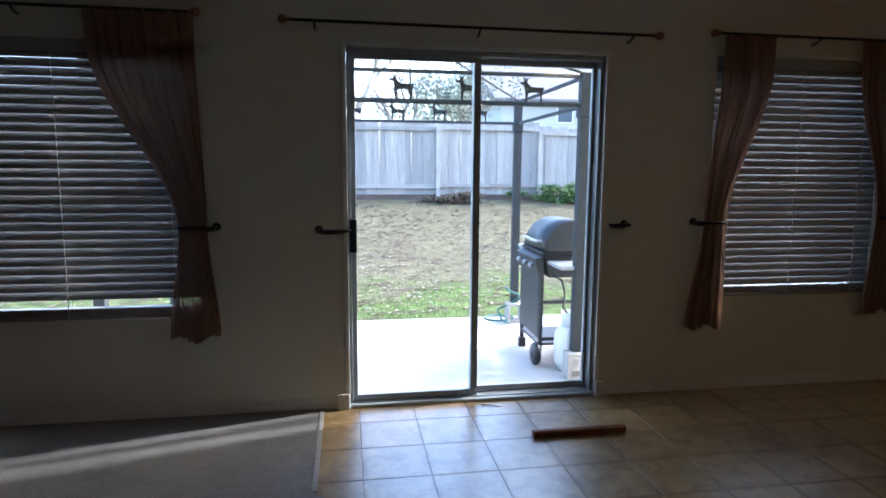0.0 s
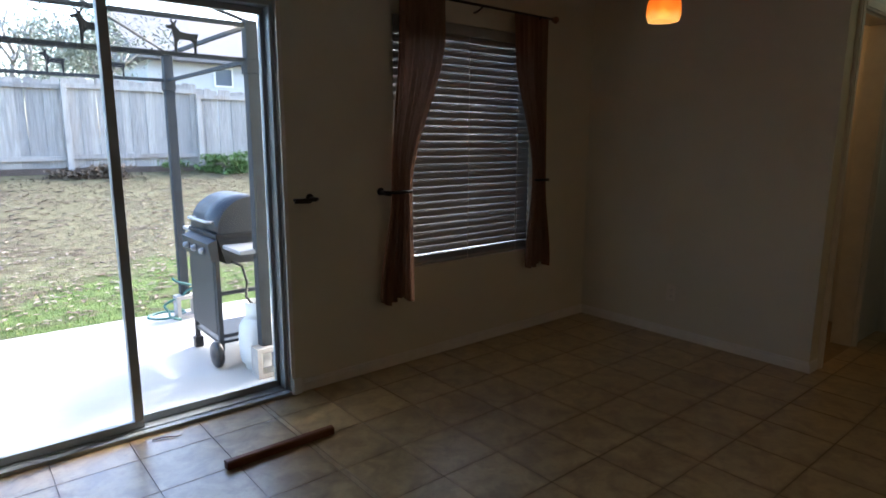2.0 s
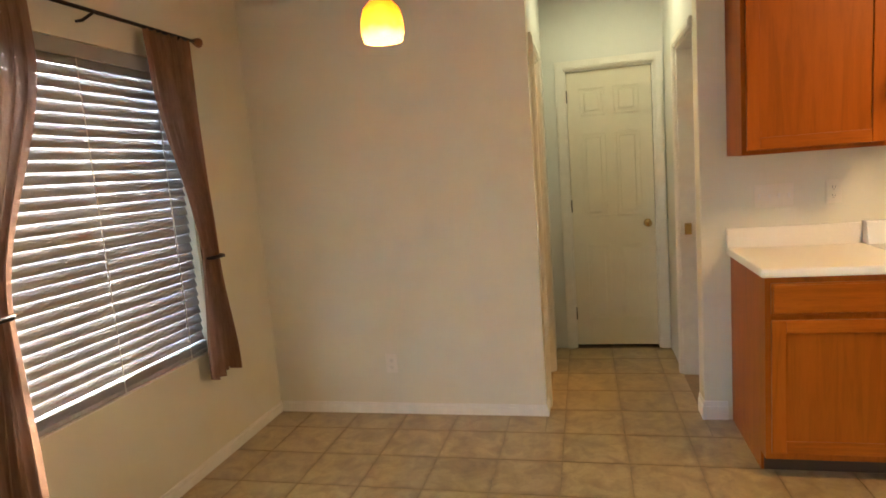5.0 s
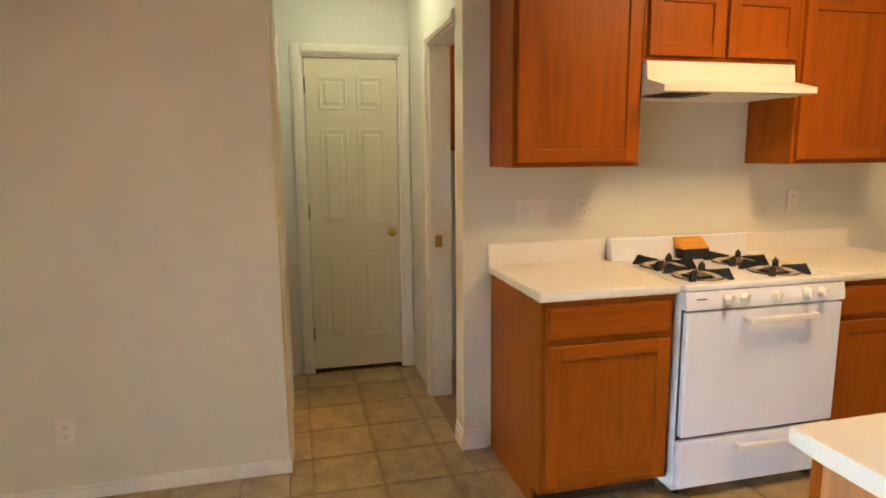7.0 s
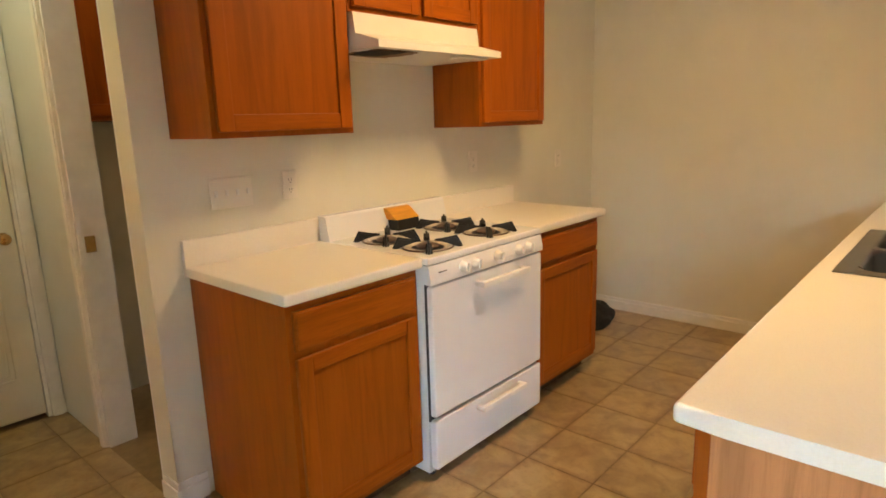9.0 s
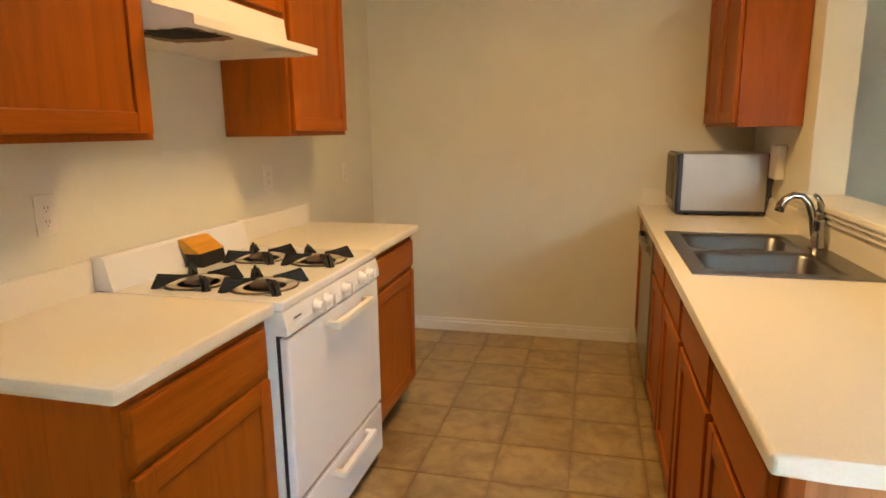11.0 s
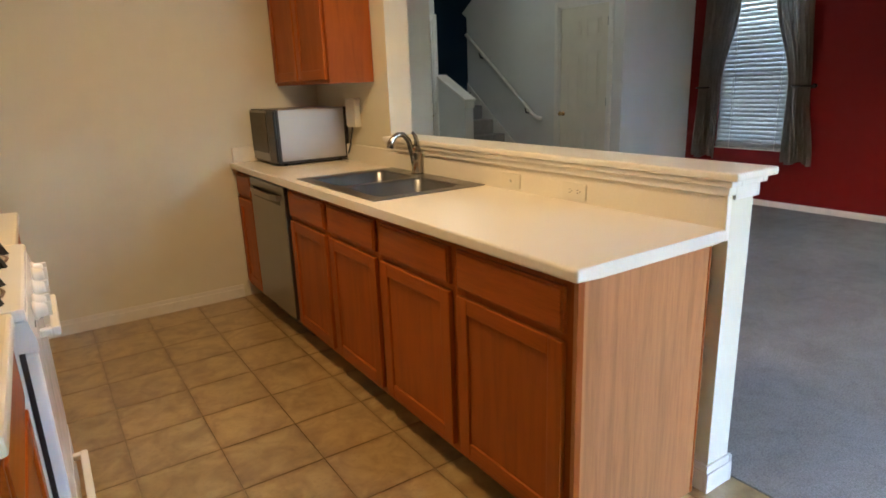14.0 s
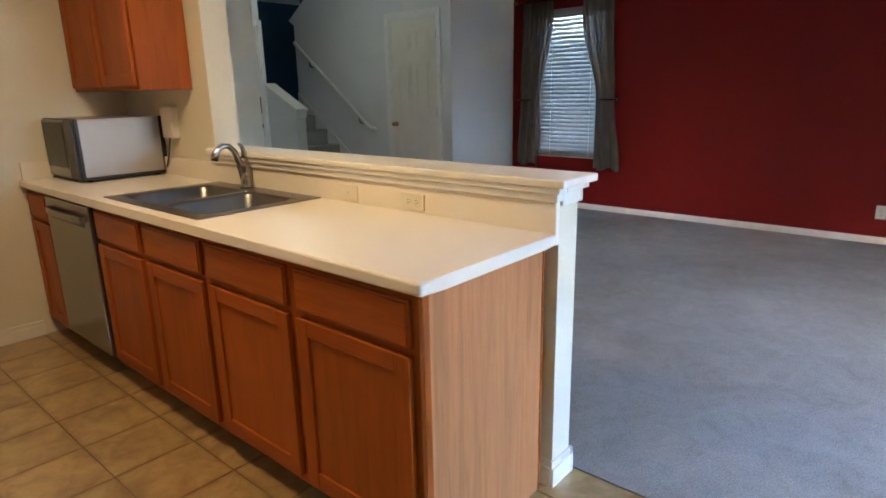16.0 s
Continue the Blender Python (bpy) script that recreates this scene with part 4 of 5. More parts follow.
for x in (4.375, 4.612):
    for y in (0.155, 0.535):
        bw = part("drip_bowl", lathe(bmesh.new(), x, y, [(0.104, 0.9145), (0.104, 0.919), (0.096, 0.9205), (0.086, 0.917), (0.06, 0.915), (0.02, 0.915)], 24), BOWL, st)
        # dark ring stands in for the shadow line along the bowl's edge
        part("rim_shade_ring", lathe(bmesh.new(), x, y, [(0.104, 0.9155), (0.1065, 0.9195), (0.103, 0.9215), (0.0985, 0.9205), (0.098, 0.9155)], 28), BURNT_AND_SHADE, bw, "dark ring for the shadow line inside the bowl rim")
        part("burner_cap", lathe(bmesh.new(), x, y, [(0.040, 0.912), (0.045, 0.921), (0.040, 0.927), (0.022, 0.934), (0.005, 0.936)], 20), BURNT_AND_SHADE, bw)
        bm = bmesh.new()
        for k in range(4):
            a = math.pi / 4 + k * math.pi / 2
            poly = [(0.028, 0.946), (0.070, 0.951), (0.118, 0.960), (0.142, 0.9145), (0.122, 0.9145), (0.086, 0.926), (0.050, 0.937), (0.028, 0.939)]
            for turn in (0.0, 0.075, -0.075):
                c, d = math.cos(a + turn), math.sin(a + turn)
                shape = poly if not turn else [(0.066, 0.944), (0.112, 0.952), (0.136, 0.9145), (0.120, 0.9145), (0.086, 0.928), (0.066, 0.936)]
                prism(bm, shape, "y", -0.0035, 0.0035)
                bm.verts.ensure_lookup_table()
                for v in bm.verts[-2 * len(shape):]:
                    r, o = v.co.x, v.co.y
                    v.co.x, v.co.y = x + r * c - o * d, y + r * d + o * c
        part("grate", bm, BLACKIRON, st, "black cast iron grate")

# range hood
hd = thing("range_hood", 4.63, 0.31, 1.66, "cream painted range hood under short cabinet", "range hood")
part("shell", prism(bmesh.new(), [(EX - 0.003, 1.812), (4.57, 1.812), (4.56, 1.735), (4.435, 1.700), (4.435, 1.674), (EX - 0.003, 1.672)], "y", -0.055, 0.692), KNOBW, hd)
GRIME = plain("baked brown grease", (0.20, 0.10, 0.035), 0.6, var=0.5, scale=30, bump=0.2, bscale=60)
HOLE_SHADE = plain("black shade of opening", (0.006, 0.006, 0.006), 0.9, var=0.3)


def ragged(x0, y0, x1, y1, z, amp, seed, n=40):
    """A thin patch with a broken outline on the hood's underside."""
    r = random.Random(seed)
    pts = []
    for k in range(n):
        a = 2 * math.pi * k / n
        c, d = math.cos(a), math.sin(a)
        m = 1 / max(abs(c), abs(d)) ** 0.8
        pts.append(((x0 + x1) / 2 + (x1 - x0) / 2 * c * m + r.uniform(-amp, amp), (y0 + y1) / 2 + (y1 - y0) / 2 * d * m + r.uniform(-amp, amp)))
    return prism(bmesh.new(), pts, "z", z, z + 0.003)


part("grease_stain", ragged(4.47, 0.42, 4.70, 0.655, 1.6695, 0.012, 3), GRIME, hd, "brown grease round the fan opening")
# the hole is not cut: a flat black patch gives its darkness
part("fan_hole_patch", ragged(4.475, 0.50, 4.66, 0.655, 1.668, 0.010, 4), HOLE_SHADE, hd, "flat black patch for the shaded fan opening")
part("lamp_cover", boxes((4.46, 0.02, 1.662, 4.52, 0.20, 1.6715), bevel=0.004), KNOBW, hd)

# microwave
mw = thing("microwave_oven", 2.71, -1.54, 0.914, "silver microwave oven with black edges on the counter", "microwave")
part("case", boxes((2.482, -1.784, 0.928, 2.935, -1.325, 1.245), bevel=0.006), SILVER, mw, "silver side panels")
part("black_edge", boxes((2.925, -1.786, 0.924, 2.944, -1.322, 1.248), (2.481, -1.3262, 0.924, 2.93, -1.3215, 0.941), (2.481, -1.3262, 0.941, 2.506, -1.3215, 1.246), bevel=0.002), BLACK, mw)
part("door", boxes((2.9445, -1.782, 0.935, 2.956, -1.45, 1.241), bevel=0.004), STEEL, mw)
part("door_window", boxes((2.9562, -1.772, 0.985, 2.959, -1.462, 1.228), bevel=0.001), BLACK, mw, "dark glass")
part("control_panel", boxes((2.9445, -1.447, 0.935, 2.956, -1.328, 1.241), bevel=0.004), BLACK, mw)
for x in (2.53, 2.89):
    for y in (-1.72, -1.37):
        part("foot", lathe(bmesh.new(), x, y, [(0.014, 0.914), (0.012, 0.930)], 10), BLACK, mw)

# ---- small things indoors ----
AMBER = Nodes("amber glass shade", 0.25)
AMBER.color((0.85, 0.22, 0.02))
asep = AMBER.t.nodes.new("ShaderNodeSeparateXYZ")
AMBER.link(AMBER.co, asep.inputs[0])
# painted glow, brightest at the bottom, for bulb light in the glass
aglow = AMBER.math("ADD", AMBER.math("MULTIPLY", asep.outputs[2], 5.0), AMBER.math("MULTIPLY", AMBER.noise(18, 3), 0.25))
grad = AMBER.ramp(aglow, [(0.16, (1.0, 0.58, 0.13)), (0.36, (0.85, 0.26, 0.018)), (0.6, (0.50, 0.12, 0.007)), (0.88, (0.20, 0.036, 0.002))])
AMBER.link(grad, AMBER.b.inputs["Emission Color"])
AMBER.b.inputs["Emission Strength"].default_value = 0.085
AMBER.b.inputs["Transmission Weight"].default_value = 0.3
BULB = Nodes("glowing bulb", 0.4)
BULB.b.inputs["Emission Color"].default_value = (1.0, 0.72, 0.35, 1)
BULB.b.inputs["Emission Strength"].default_value = 0.33
pen = thing("pendant_lamp", 3.79, 2.66, 1.87, "lit amber glass pendant lamp on dark cord", "pendant lamp")
part("shade", lathe(bmesh.new(), 3.79, 2.66, [(0.070, 1.872), (0.078, 1.900), (0.077, 1.945), (0.066, 1.985), (0.042, 2.012), (0.024, 2.018), (0.022, 2.014), (0.038, 2.007), (0.062, 1.98), (0.072, 1.94), (0.072, 1.90), (0.064, 1.876)], 28), AMBER.m, pen, "amber glass shade")
part("socket", lathe(bmesh.new(), 3.79, 2.66, [(0.018, 2.016), (0.024, 2.024), (0.022, 2.055), (0.008, 2.066)], 16), BRONZE, pen)
part("cord", tube(bmesh.new(), [(3.79, 2.66, 2.06), (3.79, 2.66, H - 0.02)], 0.0035, 8), BLACK, pen)
part("canopy", lathe(bmesh.new(), 3.79, 2.66, [(0.055, H), (0.055, H - 0.015), (0.02, H - 0.03)], 18), BRONZE, pen)
part("bulb", lathe(bmesh.new(), 3.79, 2.66, [(0.010, 2.0), (0.024, 1.985), (0.028, 1.965), (0.022, 1.945), (0.006, 1.938)], 14), BULB.m, pen)
pen.location.z += 0.016

REDWOOD = oak("red brown wood", (0.20, 0.075, 0.035), "x")
stick = thing("wooden_rod", 2.115, 3.36, 0, "red brown wooden bar lying on tile floor", "wooden bar")
part("bar", prism(bmesh.new(), [(3.338, 0.0005), (3.372, 0.0005), (3.374, 0.030), (3.366, 0.036), (3.344, 0.036), (3.336, 0.030)], "x", 1.87, 2.365), REDWOOD, stick)
tw = thing("twig", 1.74, 3.78, 0, "small dry twig on the floor by glass door", "twig")
part("stem", tube(bmesh.new(), [(1.70, 3.80, 0.004), (1.75, 3.79, 0.006), (1.80, 3.765, 0.004), (1.82, 3.77, 0.003)], [0.003, 0.003, 0.002, 0.001], 6), REDWOOD, tw)


PLATE = plain("cream plate plastic", (0.76, 0.71, 0.60), 0.4, var=0.03)
SLOT = plain("brown slot", (0.16, 0.12, 0.09), 0.6)


def plate(axis, at, side, a0, a1, z0, z1, label, marks, name="outlet"):
    """A wall plate; marks: small dark slots as (a, z, half width, half height) from its centre, or white rockers."""
    c, zc = (a0 + a1) / 2, (z0 + z1) / 2
    t = thing(name, at if axis == "y" else c, c if axis == "y" else at, zc, label, "wall outlet" if name == "outlet" else "light switch")

    def bx(p, q, r, s, d0, d1):
        u, v = sorted((at + side * d0, at + side * d1))
        return (u, p, r, v, q, s) if axis == "y" else (p, u, r, q, v, s)
    part("cover_plate", boxes(bx(a0, a1, z0, z1, 0.0, 0.006), bevel=0.002), PLATE, t)
    for a, z, w, h, mat, d in marks:
        part("slot" if mat is SLOT else "rocker", boxes(bx(c + a - w, c + a + w, zc + z - h, zc + z + h, 0.005, d)), mat, t)
    return t


def duplex(flat):
    m = []
    for s in (-0.02, 0.02):
        for o in (-0.006, 0.006):
            a, z = (s, o) if flat else (o, s)
            m.append((a, z, 0.0045 if flat else 0.0012, 0.0012 if flat else 0.0045, SLOT, 0.0066))
        a, z = (s + 0.011, 0) if flat else (0, s - 0.011)
        m.append((a, z, 0.002, 0.002, SLOT, 0.0066))
    return m


plate("y", 2.499, 1, 0.600, 0.718, 0.925, 0.985, "white double socket plate on the sink backsplash", duplex(True))
plate("y", 2.499, 1, 0.235, 0.352, 0.925, 0.985, "white switch plate on the sink backsplash", [(0, 0, 0.006, 0.005, KNOBW, 0.012)])
plate("y", EX, -1, 0.985, 1.16, 1.105, 1.22, "white four-gang switch plate above counter", [(-0.066 + 0.044 * k, 0, 0.005, 0.011, KNOBW, 0.013) for k in range(4)], "switch_plate")
plate("y", EX, -1, 0.775, 0.845, 1.11, 1.225, "white double socket plate above counter", duplex(False))
plate("y", EX, -1, -0.435, -0.365, 1.12, 1.235, "white double socket plate beyond stove", duplex(False))
plate("y", EX, -1, -1.345, -1.275, 1.08, 1.195, "white double socket plate in fridge space", duplex(False))
plate("y", EX, -1, 3.09, 3.16, 0.25, 0.365, "white double socket plate low on dining wall", duplex(False))
plate("y", RX, 1, 1.68, 1.755, 0.22, 0.335, "white double socket plate low on red wall", duplex(False))

dev = thing("wall_plug_box", 2.49, -1.195, 1.12, "beige plug-in box on kitchen wall with black cord", "plug-in box")
part("box", boxes((2.4755, -1.26, 1.125, 2.52, -1.135, 1.295), bevel=0.008), KNOBW, dev)
part("cord", tube(bmesh.new(), [(2.512, -1.19, 1.13), (2.518, -1.20, 1.08), (2.515, -1.23, 1.02), (2.51, -1.28, 0.96)], 0.005, 8), BLACK, dev)

BRISTLE = plain("black bristle", (0.01, 0.01, 0.01), 0.8, var=0.4, scale=300)
ORANGE = oak("orange brown wood", (0.72, 0.33, 0.05), "y")
br = thing("scrub_brush", 4.74, 0.27, 0.914, "orange wooden scrub brush with black bristles on stove", "brush")
part("bristles", prism(bmesh.new(), [(4.730, 0.915), (4.795, 0.915), (4.80, 0.964), (4.738, 0.964)], "y", 0.205, 0.345), BRISTLE, br)
part("block", prism(bmesh.new(), [(4.738, 0.964), (4.803, 0.964), (4.826, 1.008), (4.820, 1.015), (4.802, 1.012)], "y", 0.20, 0.35), ORANGE, br)
BLACKCLOTH = plain("black cloth", (0.008, 0.008, 0.010), 0.9, var=0.4, scale=30)
bm = bmesh.new()
bmesh.ops.create_icosphere(bm, subdivisions=4, radius=1, matrix=Matrix.LocRotScale((4.70, -1.48, 0.02), Euler((0, 0, 0.35)), (0.15, 0.29, 0.08)))
for v in bm.verts:
    v.co += Vector((noise.noise(v.co * 11), noise.noise(v.co * 11 + Vector((7, 0, 0))), noise.noise(v.co * 13) * 0.8)) * 0.03
    v.co.z = max(v.co.z, 0.002)
for f in bm.faces:
    f.smooth = True
tagged(part("black_cloth", bm, BLACKCLOTH), "crumpled black cloth on floor in kitchen corner", "cloth")

# stairs and rails beyond the half wall
stairs = thing("stairs", -0.45, -3.2, 0, "carpeted staircase rising to a dark landing", "stairs", kind="structure")
for k in range(7):
    y = -3.22 - 0.235 * k
    part("step", boxes((-0.946, y - 0.235 - (0.9 if k == 6 else 0), 0.0 if k == 0 else 0.178 * k - 0.05, -0.062, y + 0.02, 0.178 * (k + 1)), bevel=0.012), CARPET, stairs)
part("skirt_board", prism(bmesh.new(), [(-3.12, 0.0), (-3.12, 0.16), (-4.70, 1.36), (-4.70, 1.1), (-3.25, 0.0)], "x", -0.949, -0.935), TRIM, stairs)
hw = structure("wall_stair_half", prism(bmesh.new(), [(-3.40, 0.0), (-3.40, 1.17), (-3.95, 1.44), (-3.95, 0.0)], "x", -0.06, 0.058), WHITEPAINT, "pale low wall beside stairs with sloped top")
cap = thing("trim_stair_cap", 0, -3.3, 1.14, "white painted sloping cap on stair wall", "trim", kind="structure")
part("cap_board", prism(bmesh.new(), [(-3.375, 1.16), (-3.375, 1.185), (-3.95, 1.467), (-3.95, 1.442)], "x", -0.08, 0.075), TRIM, cap)
part("end_moulding", boxes((-0.07, -3.40, 1.09, 0.068, -3.385, 1.155), bevel=0.004), TRIM, cap)
hr = thing("handrail", -0.9, -3.9, 1.4, "white painted wooden handrail on stair wall", "handrail")
part("rail", tube(bmesh.new(), [(-0.946, -3.22, 0.915), (-0.89, -3.26, 0.935), (-0.885, -3.30, 0.965), (-0.885, -4.50, 1.885), (-0.885, -4.60, 1.96), (-0.89, -4.63, 1.985)], 0.024, 10), TRIM, hr)
for y, z in ((-3.45, 1.08), (-4.35, 1.77)):
    part("bracket", tube(bmesh.new(), [(-0.949, y, z - 0.10), (-0.90, y, z - 0.09), (-0.887, y, z - 0.02)], 0.008, 8), BRONZE, hr)

# laundry room things seen through the doorway
wall_cabinet(-0.25, 1.27, 1.45, 2.2, 2, "honey oak wall cabinet in the laundry room", 5.83, 6.137, -1)
strike = thing("strike_plate", 5.56, 1.36, 0.92, "brass strike plate on door jamb", "strike plate")
part("plate", boxes((5.5615, 1.345, 0.90, 5.5645, 1.385, 0.97)), BRASS, strike)
hl = thing("hall_ceiling_light", 5.5, 1.8, H, "round frosted hall ceiling light", "ceiling light")
part("base_ring", lathe(bmesh.new(), 5.5, 1.8, [(0.16, H), (0.16, H - 0.02), (0.14, H - 0.025)], 28), TRIM, hl)
tk = thing("kitchen_ceiling_light", 3.55, 0.75, H, "square white kitchen ceiling light", "ceiling light")
part("base", boxes((3.3, 0.5, H - 0.06, 3.8, 1.0, H), bevel=0.01), TRIM, tk)

# ---- outdoors ----


def soil():
    n = Nodes("patchy dry lawn", 0.95, spec=0.1)
    big, mid, fine = n.noise(0.9, 5, 0.65), n.noise(6, 5, 0.7), n.noise(45, 4, 0.7)
    sep = n.t.nodes.new("ShaderNodeSeparateXYZ")
    n.link(n.co, sep.inputs[0])
    far = n.math("ADD", n.math("MULTIPLY", n.math("SUBTRACT", 8.7, sep.outputs[1]), 0.55), n.math("MULTIPLY", n.math("SUBTRACT", big, 0.5), 2.6))
    green = n.ramp(mid, [(0.3, (0.07, 0.11, 0.03)), (0.7, (0.16, 0.21, 0.07))])
    dry = n.ramp(mid, [(0.25, (0.085, 0.078, 0.045)), (0.5, (0.15, 0.14, 0.082)), (0.75, (0.23, 0.212, 0.135))])
    c = n.mix(n.ramp(far, [(0.35, (0, 0, 0)), (0.75, (1, 1, 1))]), dry, green)
    litter = n.noise(2.6, 6, 0.75, n.mapped((0.7, 1.6, 1)), 0.6)
    c = n.mix(n.ramp(litter, [(0.50, (0, 0, 0)), (0.62, (0.75, 0.75, 0.75))]), c, (0.085, 0.065, 0.05))
    n.color(n.mix(0.6, c, n.ramp(fine, [(0.3, (0.45, 0.45, 0.45)), (0.7, (1.25, 1.25, 1.25))]), "MULTIPLY"))
    n.bump(fine, 0.8, 0.03)
    return n.m


LAWN = soil()


def level(x, y):
    """Height of the lawn, which rises towards the fence."""
    t = min(1.0, max(0.0, (y - 6.3) / 7.7))
    return -0.13 + 0.82 * (t * 0.75 + 0.25 * t * t) + (0.03 * noise.noise(Vector((x * 0.5, y * 0.5, 0))) if 6.4 < y < 40 else 0)


bm = bmesh.new()
xs = [-400, -150, -60, -30, -16, *[-10 + 0.8 * i for i in range(33)], 24, 36, 60, 150, 400]
ys = [-400, -150, -60, -25, -10, 0, 3.9, *[6.3 + 0.7 * i for i in range(13)], 18, 24, 34, 60, 150, 400]
grid = [[bm.verts.new((x, y, level(x, y))) for x in xs] for y in ys]
for r, q in zip(grid, grid[1:]):
    for j in range(len(xs) - 1):
        bm.faces.new((r[j], r[j + 1], q[j + 1], q[j])).smooth = True
structure("ground", bm, LAWN, "patchy lawn with dry grass and leaves, rising to fence", "ground")
CONCRETE = plain("pale concrete", (0.43, 0.42, 0.40), 0.85, var=0.10, scale=2.5, bump=0.15, bscale=90)
structure("pavement", boxes((-6.0, 4.03, -0.25, 8.0, 6.28, -0.1), bevel=0.01), CONCRETE, "pale concrete patio slab", "pavement")

rnd = random.Random(7)
verts, faces = [], []
for _ in range(15000):
    y = 6.3 + 5.5 * rnd.random() ** 1.8
    x = rnd.uniform(-4, 7.5)
    if noise.noise(Vector((x * 0.9, y * 0.9, 3))) < -0.25 + 0.22 * (y - 6.3):
        continue
    z, h, a = level(x, y) - 0.005, rnd.uniform(0.015, 0.045), rnd.uniform(0, 6.28)
    w, l = 0.004, rnd.uniform(-0.02, 0.02)
    k = len(verts)
    verts += [(x - w * math.cos(a), y - w * math.sin(a), z), (x + w * math.cos(a), y + w * math.sin(a), z), (x + l, y + l * 0.7, z + h)]
    faces.append((k, k + 1, k + 2))
me = bpy.data.meshes.new("grass")
me.from_pydata(verts, [], faces)
GRASS = Nodes("grass blade", 0.7, spec=0.2)
GRASS.color(GRASS.ramp(GRASS.island(), [(0.0, (0.06, 0.11, 0.02)), (0.6, (0.15, 0.22, 0.06)), (0.9, (0.32, 0.28, 0.13))]))
me.materials.append(GRASS.m)
tagged(new("grass", me), "short green grass tufts along the patio", "grass", kind="stuff")
verts, faces = [], []
for _ in range(12000):
    y = rnd.uniform(6.5, 13.8)
    x = rnd.uniform(-5, 9)
    z, s, a, b = level(x, y) + 0.012, rnd.uniform(0.02, 0.05), rnd.uniform(0, 6.28), rnd.uniform(-0.5, 0.5)
    c, d = math.cos(a), math.sin(a)
    k = len(verts)
    for u, v in ((-1, 0), (0, -0.5), (1, 0), (0, 0.5)):
        verts.append((x + s * (u * c - v * d), y + s * (u * d + v * c), z + s * (0.25 * b * u + 0.35 * abs(v))))
    faces.append((k, k + 1, k + 2, k + 3))
me = bpy.data.meshes.new("fallen_leaves")
me.from_pydata(verts, [], faces)
LEAF = Nodes("dead leaf", 0.8, spec=0.2)
LEAF.color(LEAF.ramp(LEAF.island(), [(0.0, (0.09, 0.06, 0.045)), (0.5, (0.19, 0.145, 0.11)), (1.0, (0.34, 0.29, 0.235))]))
me.materials.append(LEAF.m)
tagged(new("fallen_leaves", me), "scattered brown fallen leaves on the lawn", "leaves", kind="stuff")


def weathered():
    n = Nodes("weathered grey cedar", 0.9, spec=0.15)
    at = n.mapped((12, 12, 0.7))
    sh = n.t.nodes.new("ShaderNodeVectorMath")
    sh.operation = "ADD"
    n.link(at, sh.inputs[0])
    n.link(n.math("MULTIPLY", n.random(), 41.0), sh.inputs[1])
    f, stain = n.noise(5, 6, 0.7, sh.outputs[0]), n.noise(1.2, 4, 0.6)
    c = n.ramp(f, [(0.3, (0.22, 0.205, 0.195)), (0.6, (0.40, 0.38, 0.36)), (0.8, (0.50, 0.48, 0.46))])
    c = n.mix(n.ramp(stain, [(0.5, (0, 0, 0)), (0.8, (0.7, 0.7, 0.7))]), c, (0.22, 0.15, 0.11))
    n.color(n.mix(1.0, c, n.mix(n.random(), (0.72, 0.72, 0.74), (1.08, 1.06, 1.04)), "MULTIPLY"))
    n.bump(f, 0.4, 0.01)
    return n.m


CEDAR = weathered()
FY = 14.0
KICK = plain("dark damp wood", (0.075, 0.055, 0.045), 0.9, var=0.35, scale=6, bump=0.2, bscale=40)
fence = thing("fence", 3, FY, 0.65, "weathered grey board fence along the lawn", "fence")
base = 0.62
variants = []
for k in range(4):
    bm = bmesh.new()
    w = 0.0715
    prism(bm, [(-w, 0.02), (w, 0.0), (w, 1.72 + 0.012 * k), (w - 0.02, 1.75 + 0.012 * k), (-w + 0.02, 1.75 + 0.012 * k), (-w, 1.72 + 0.012 * k)], "y", -0.009, 0.009)
    me = bpy.data.meshes.new("board")
    bm.to_mesh(me)
    bm.free()
    me.materials.append(CEDAR)
    variants.append(me)
x, k = -13.0, 0
while x < 19:
    panel = math.floor((x - 0.63) / 2.35)
    o = new("board", variants[rnd.randrange(4)])
    o.parent = fence
    o.location = Vector((x, FY + 0.025 + 0.012 * (k % 2) + rnd.uniform(-0.003, 0.003), base + [0.0, 0.03, -0.06, -0.10][panel % 4] + rnd.uniform(-0.012, 0.012))) - ORIGIN[fence.name]
    o.rotation_euler = (0, rnd.uniform(-0.008, 0.008), rnd.uniform(-0.03, 0.03))
    x += 0.1405
    k += 1
for k in range(-6, 9):
    px = 0.63 + 2.35 * k
    off = [0.0, 0.03, -0.06, -0.10][k % 4]
    part("post", boxes((px - 0.05, FY - 0.10, 0.5, px + 0.05, FY, 2.28 + off), bevel=0.006), CEDAR, fence)
    for z in (0.93, 2.20):
        part("rail", boxes((px + 0.05, FY - 0.045, z + off, px + 2.30, FY - 0.003, z + 0.085 + off), bevel=0.004), CEDAR, fence)
    part("kick_board", boxes((px + 0.05, FY - 0.03, 0.56, px + 2.30, FY - 0.004, 0.80), bevel=0.004), KICK, fence, "dark stained kick board")

# gazebo frame
GREYMETAL = plain("grey powder coated steel", (0.022, 0.027, 0.032), 0.75, 0.0, var=0.15, scale=9)
gz = thing("gazebo_frame", 1.0, 5.28, -0.1, "bare grey metal gazebo frame with deer cut-outs", "gazebo")
GX0, GX1, GY0, GY1 = -0.55, 2.53, 4.47, 6.06
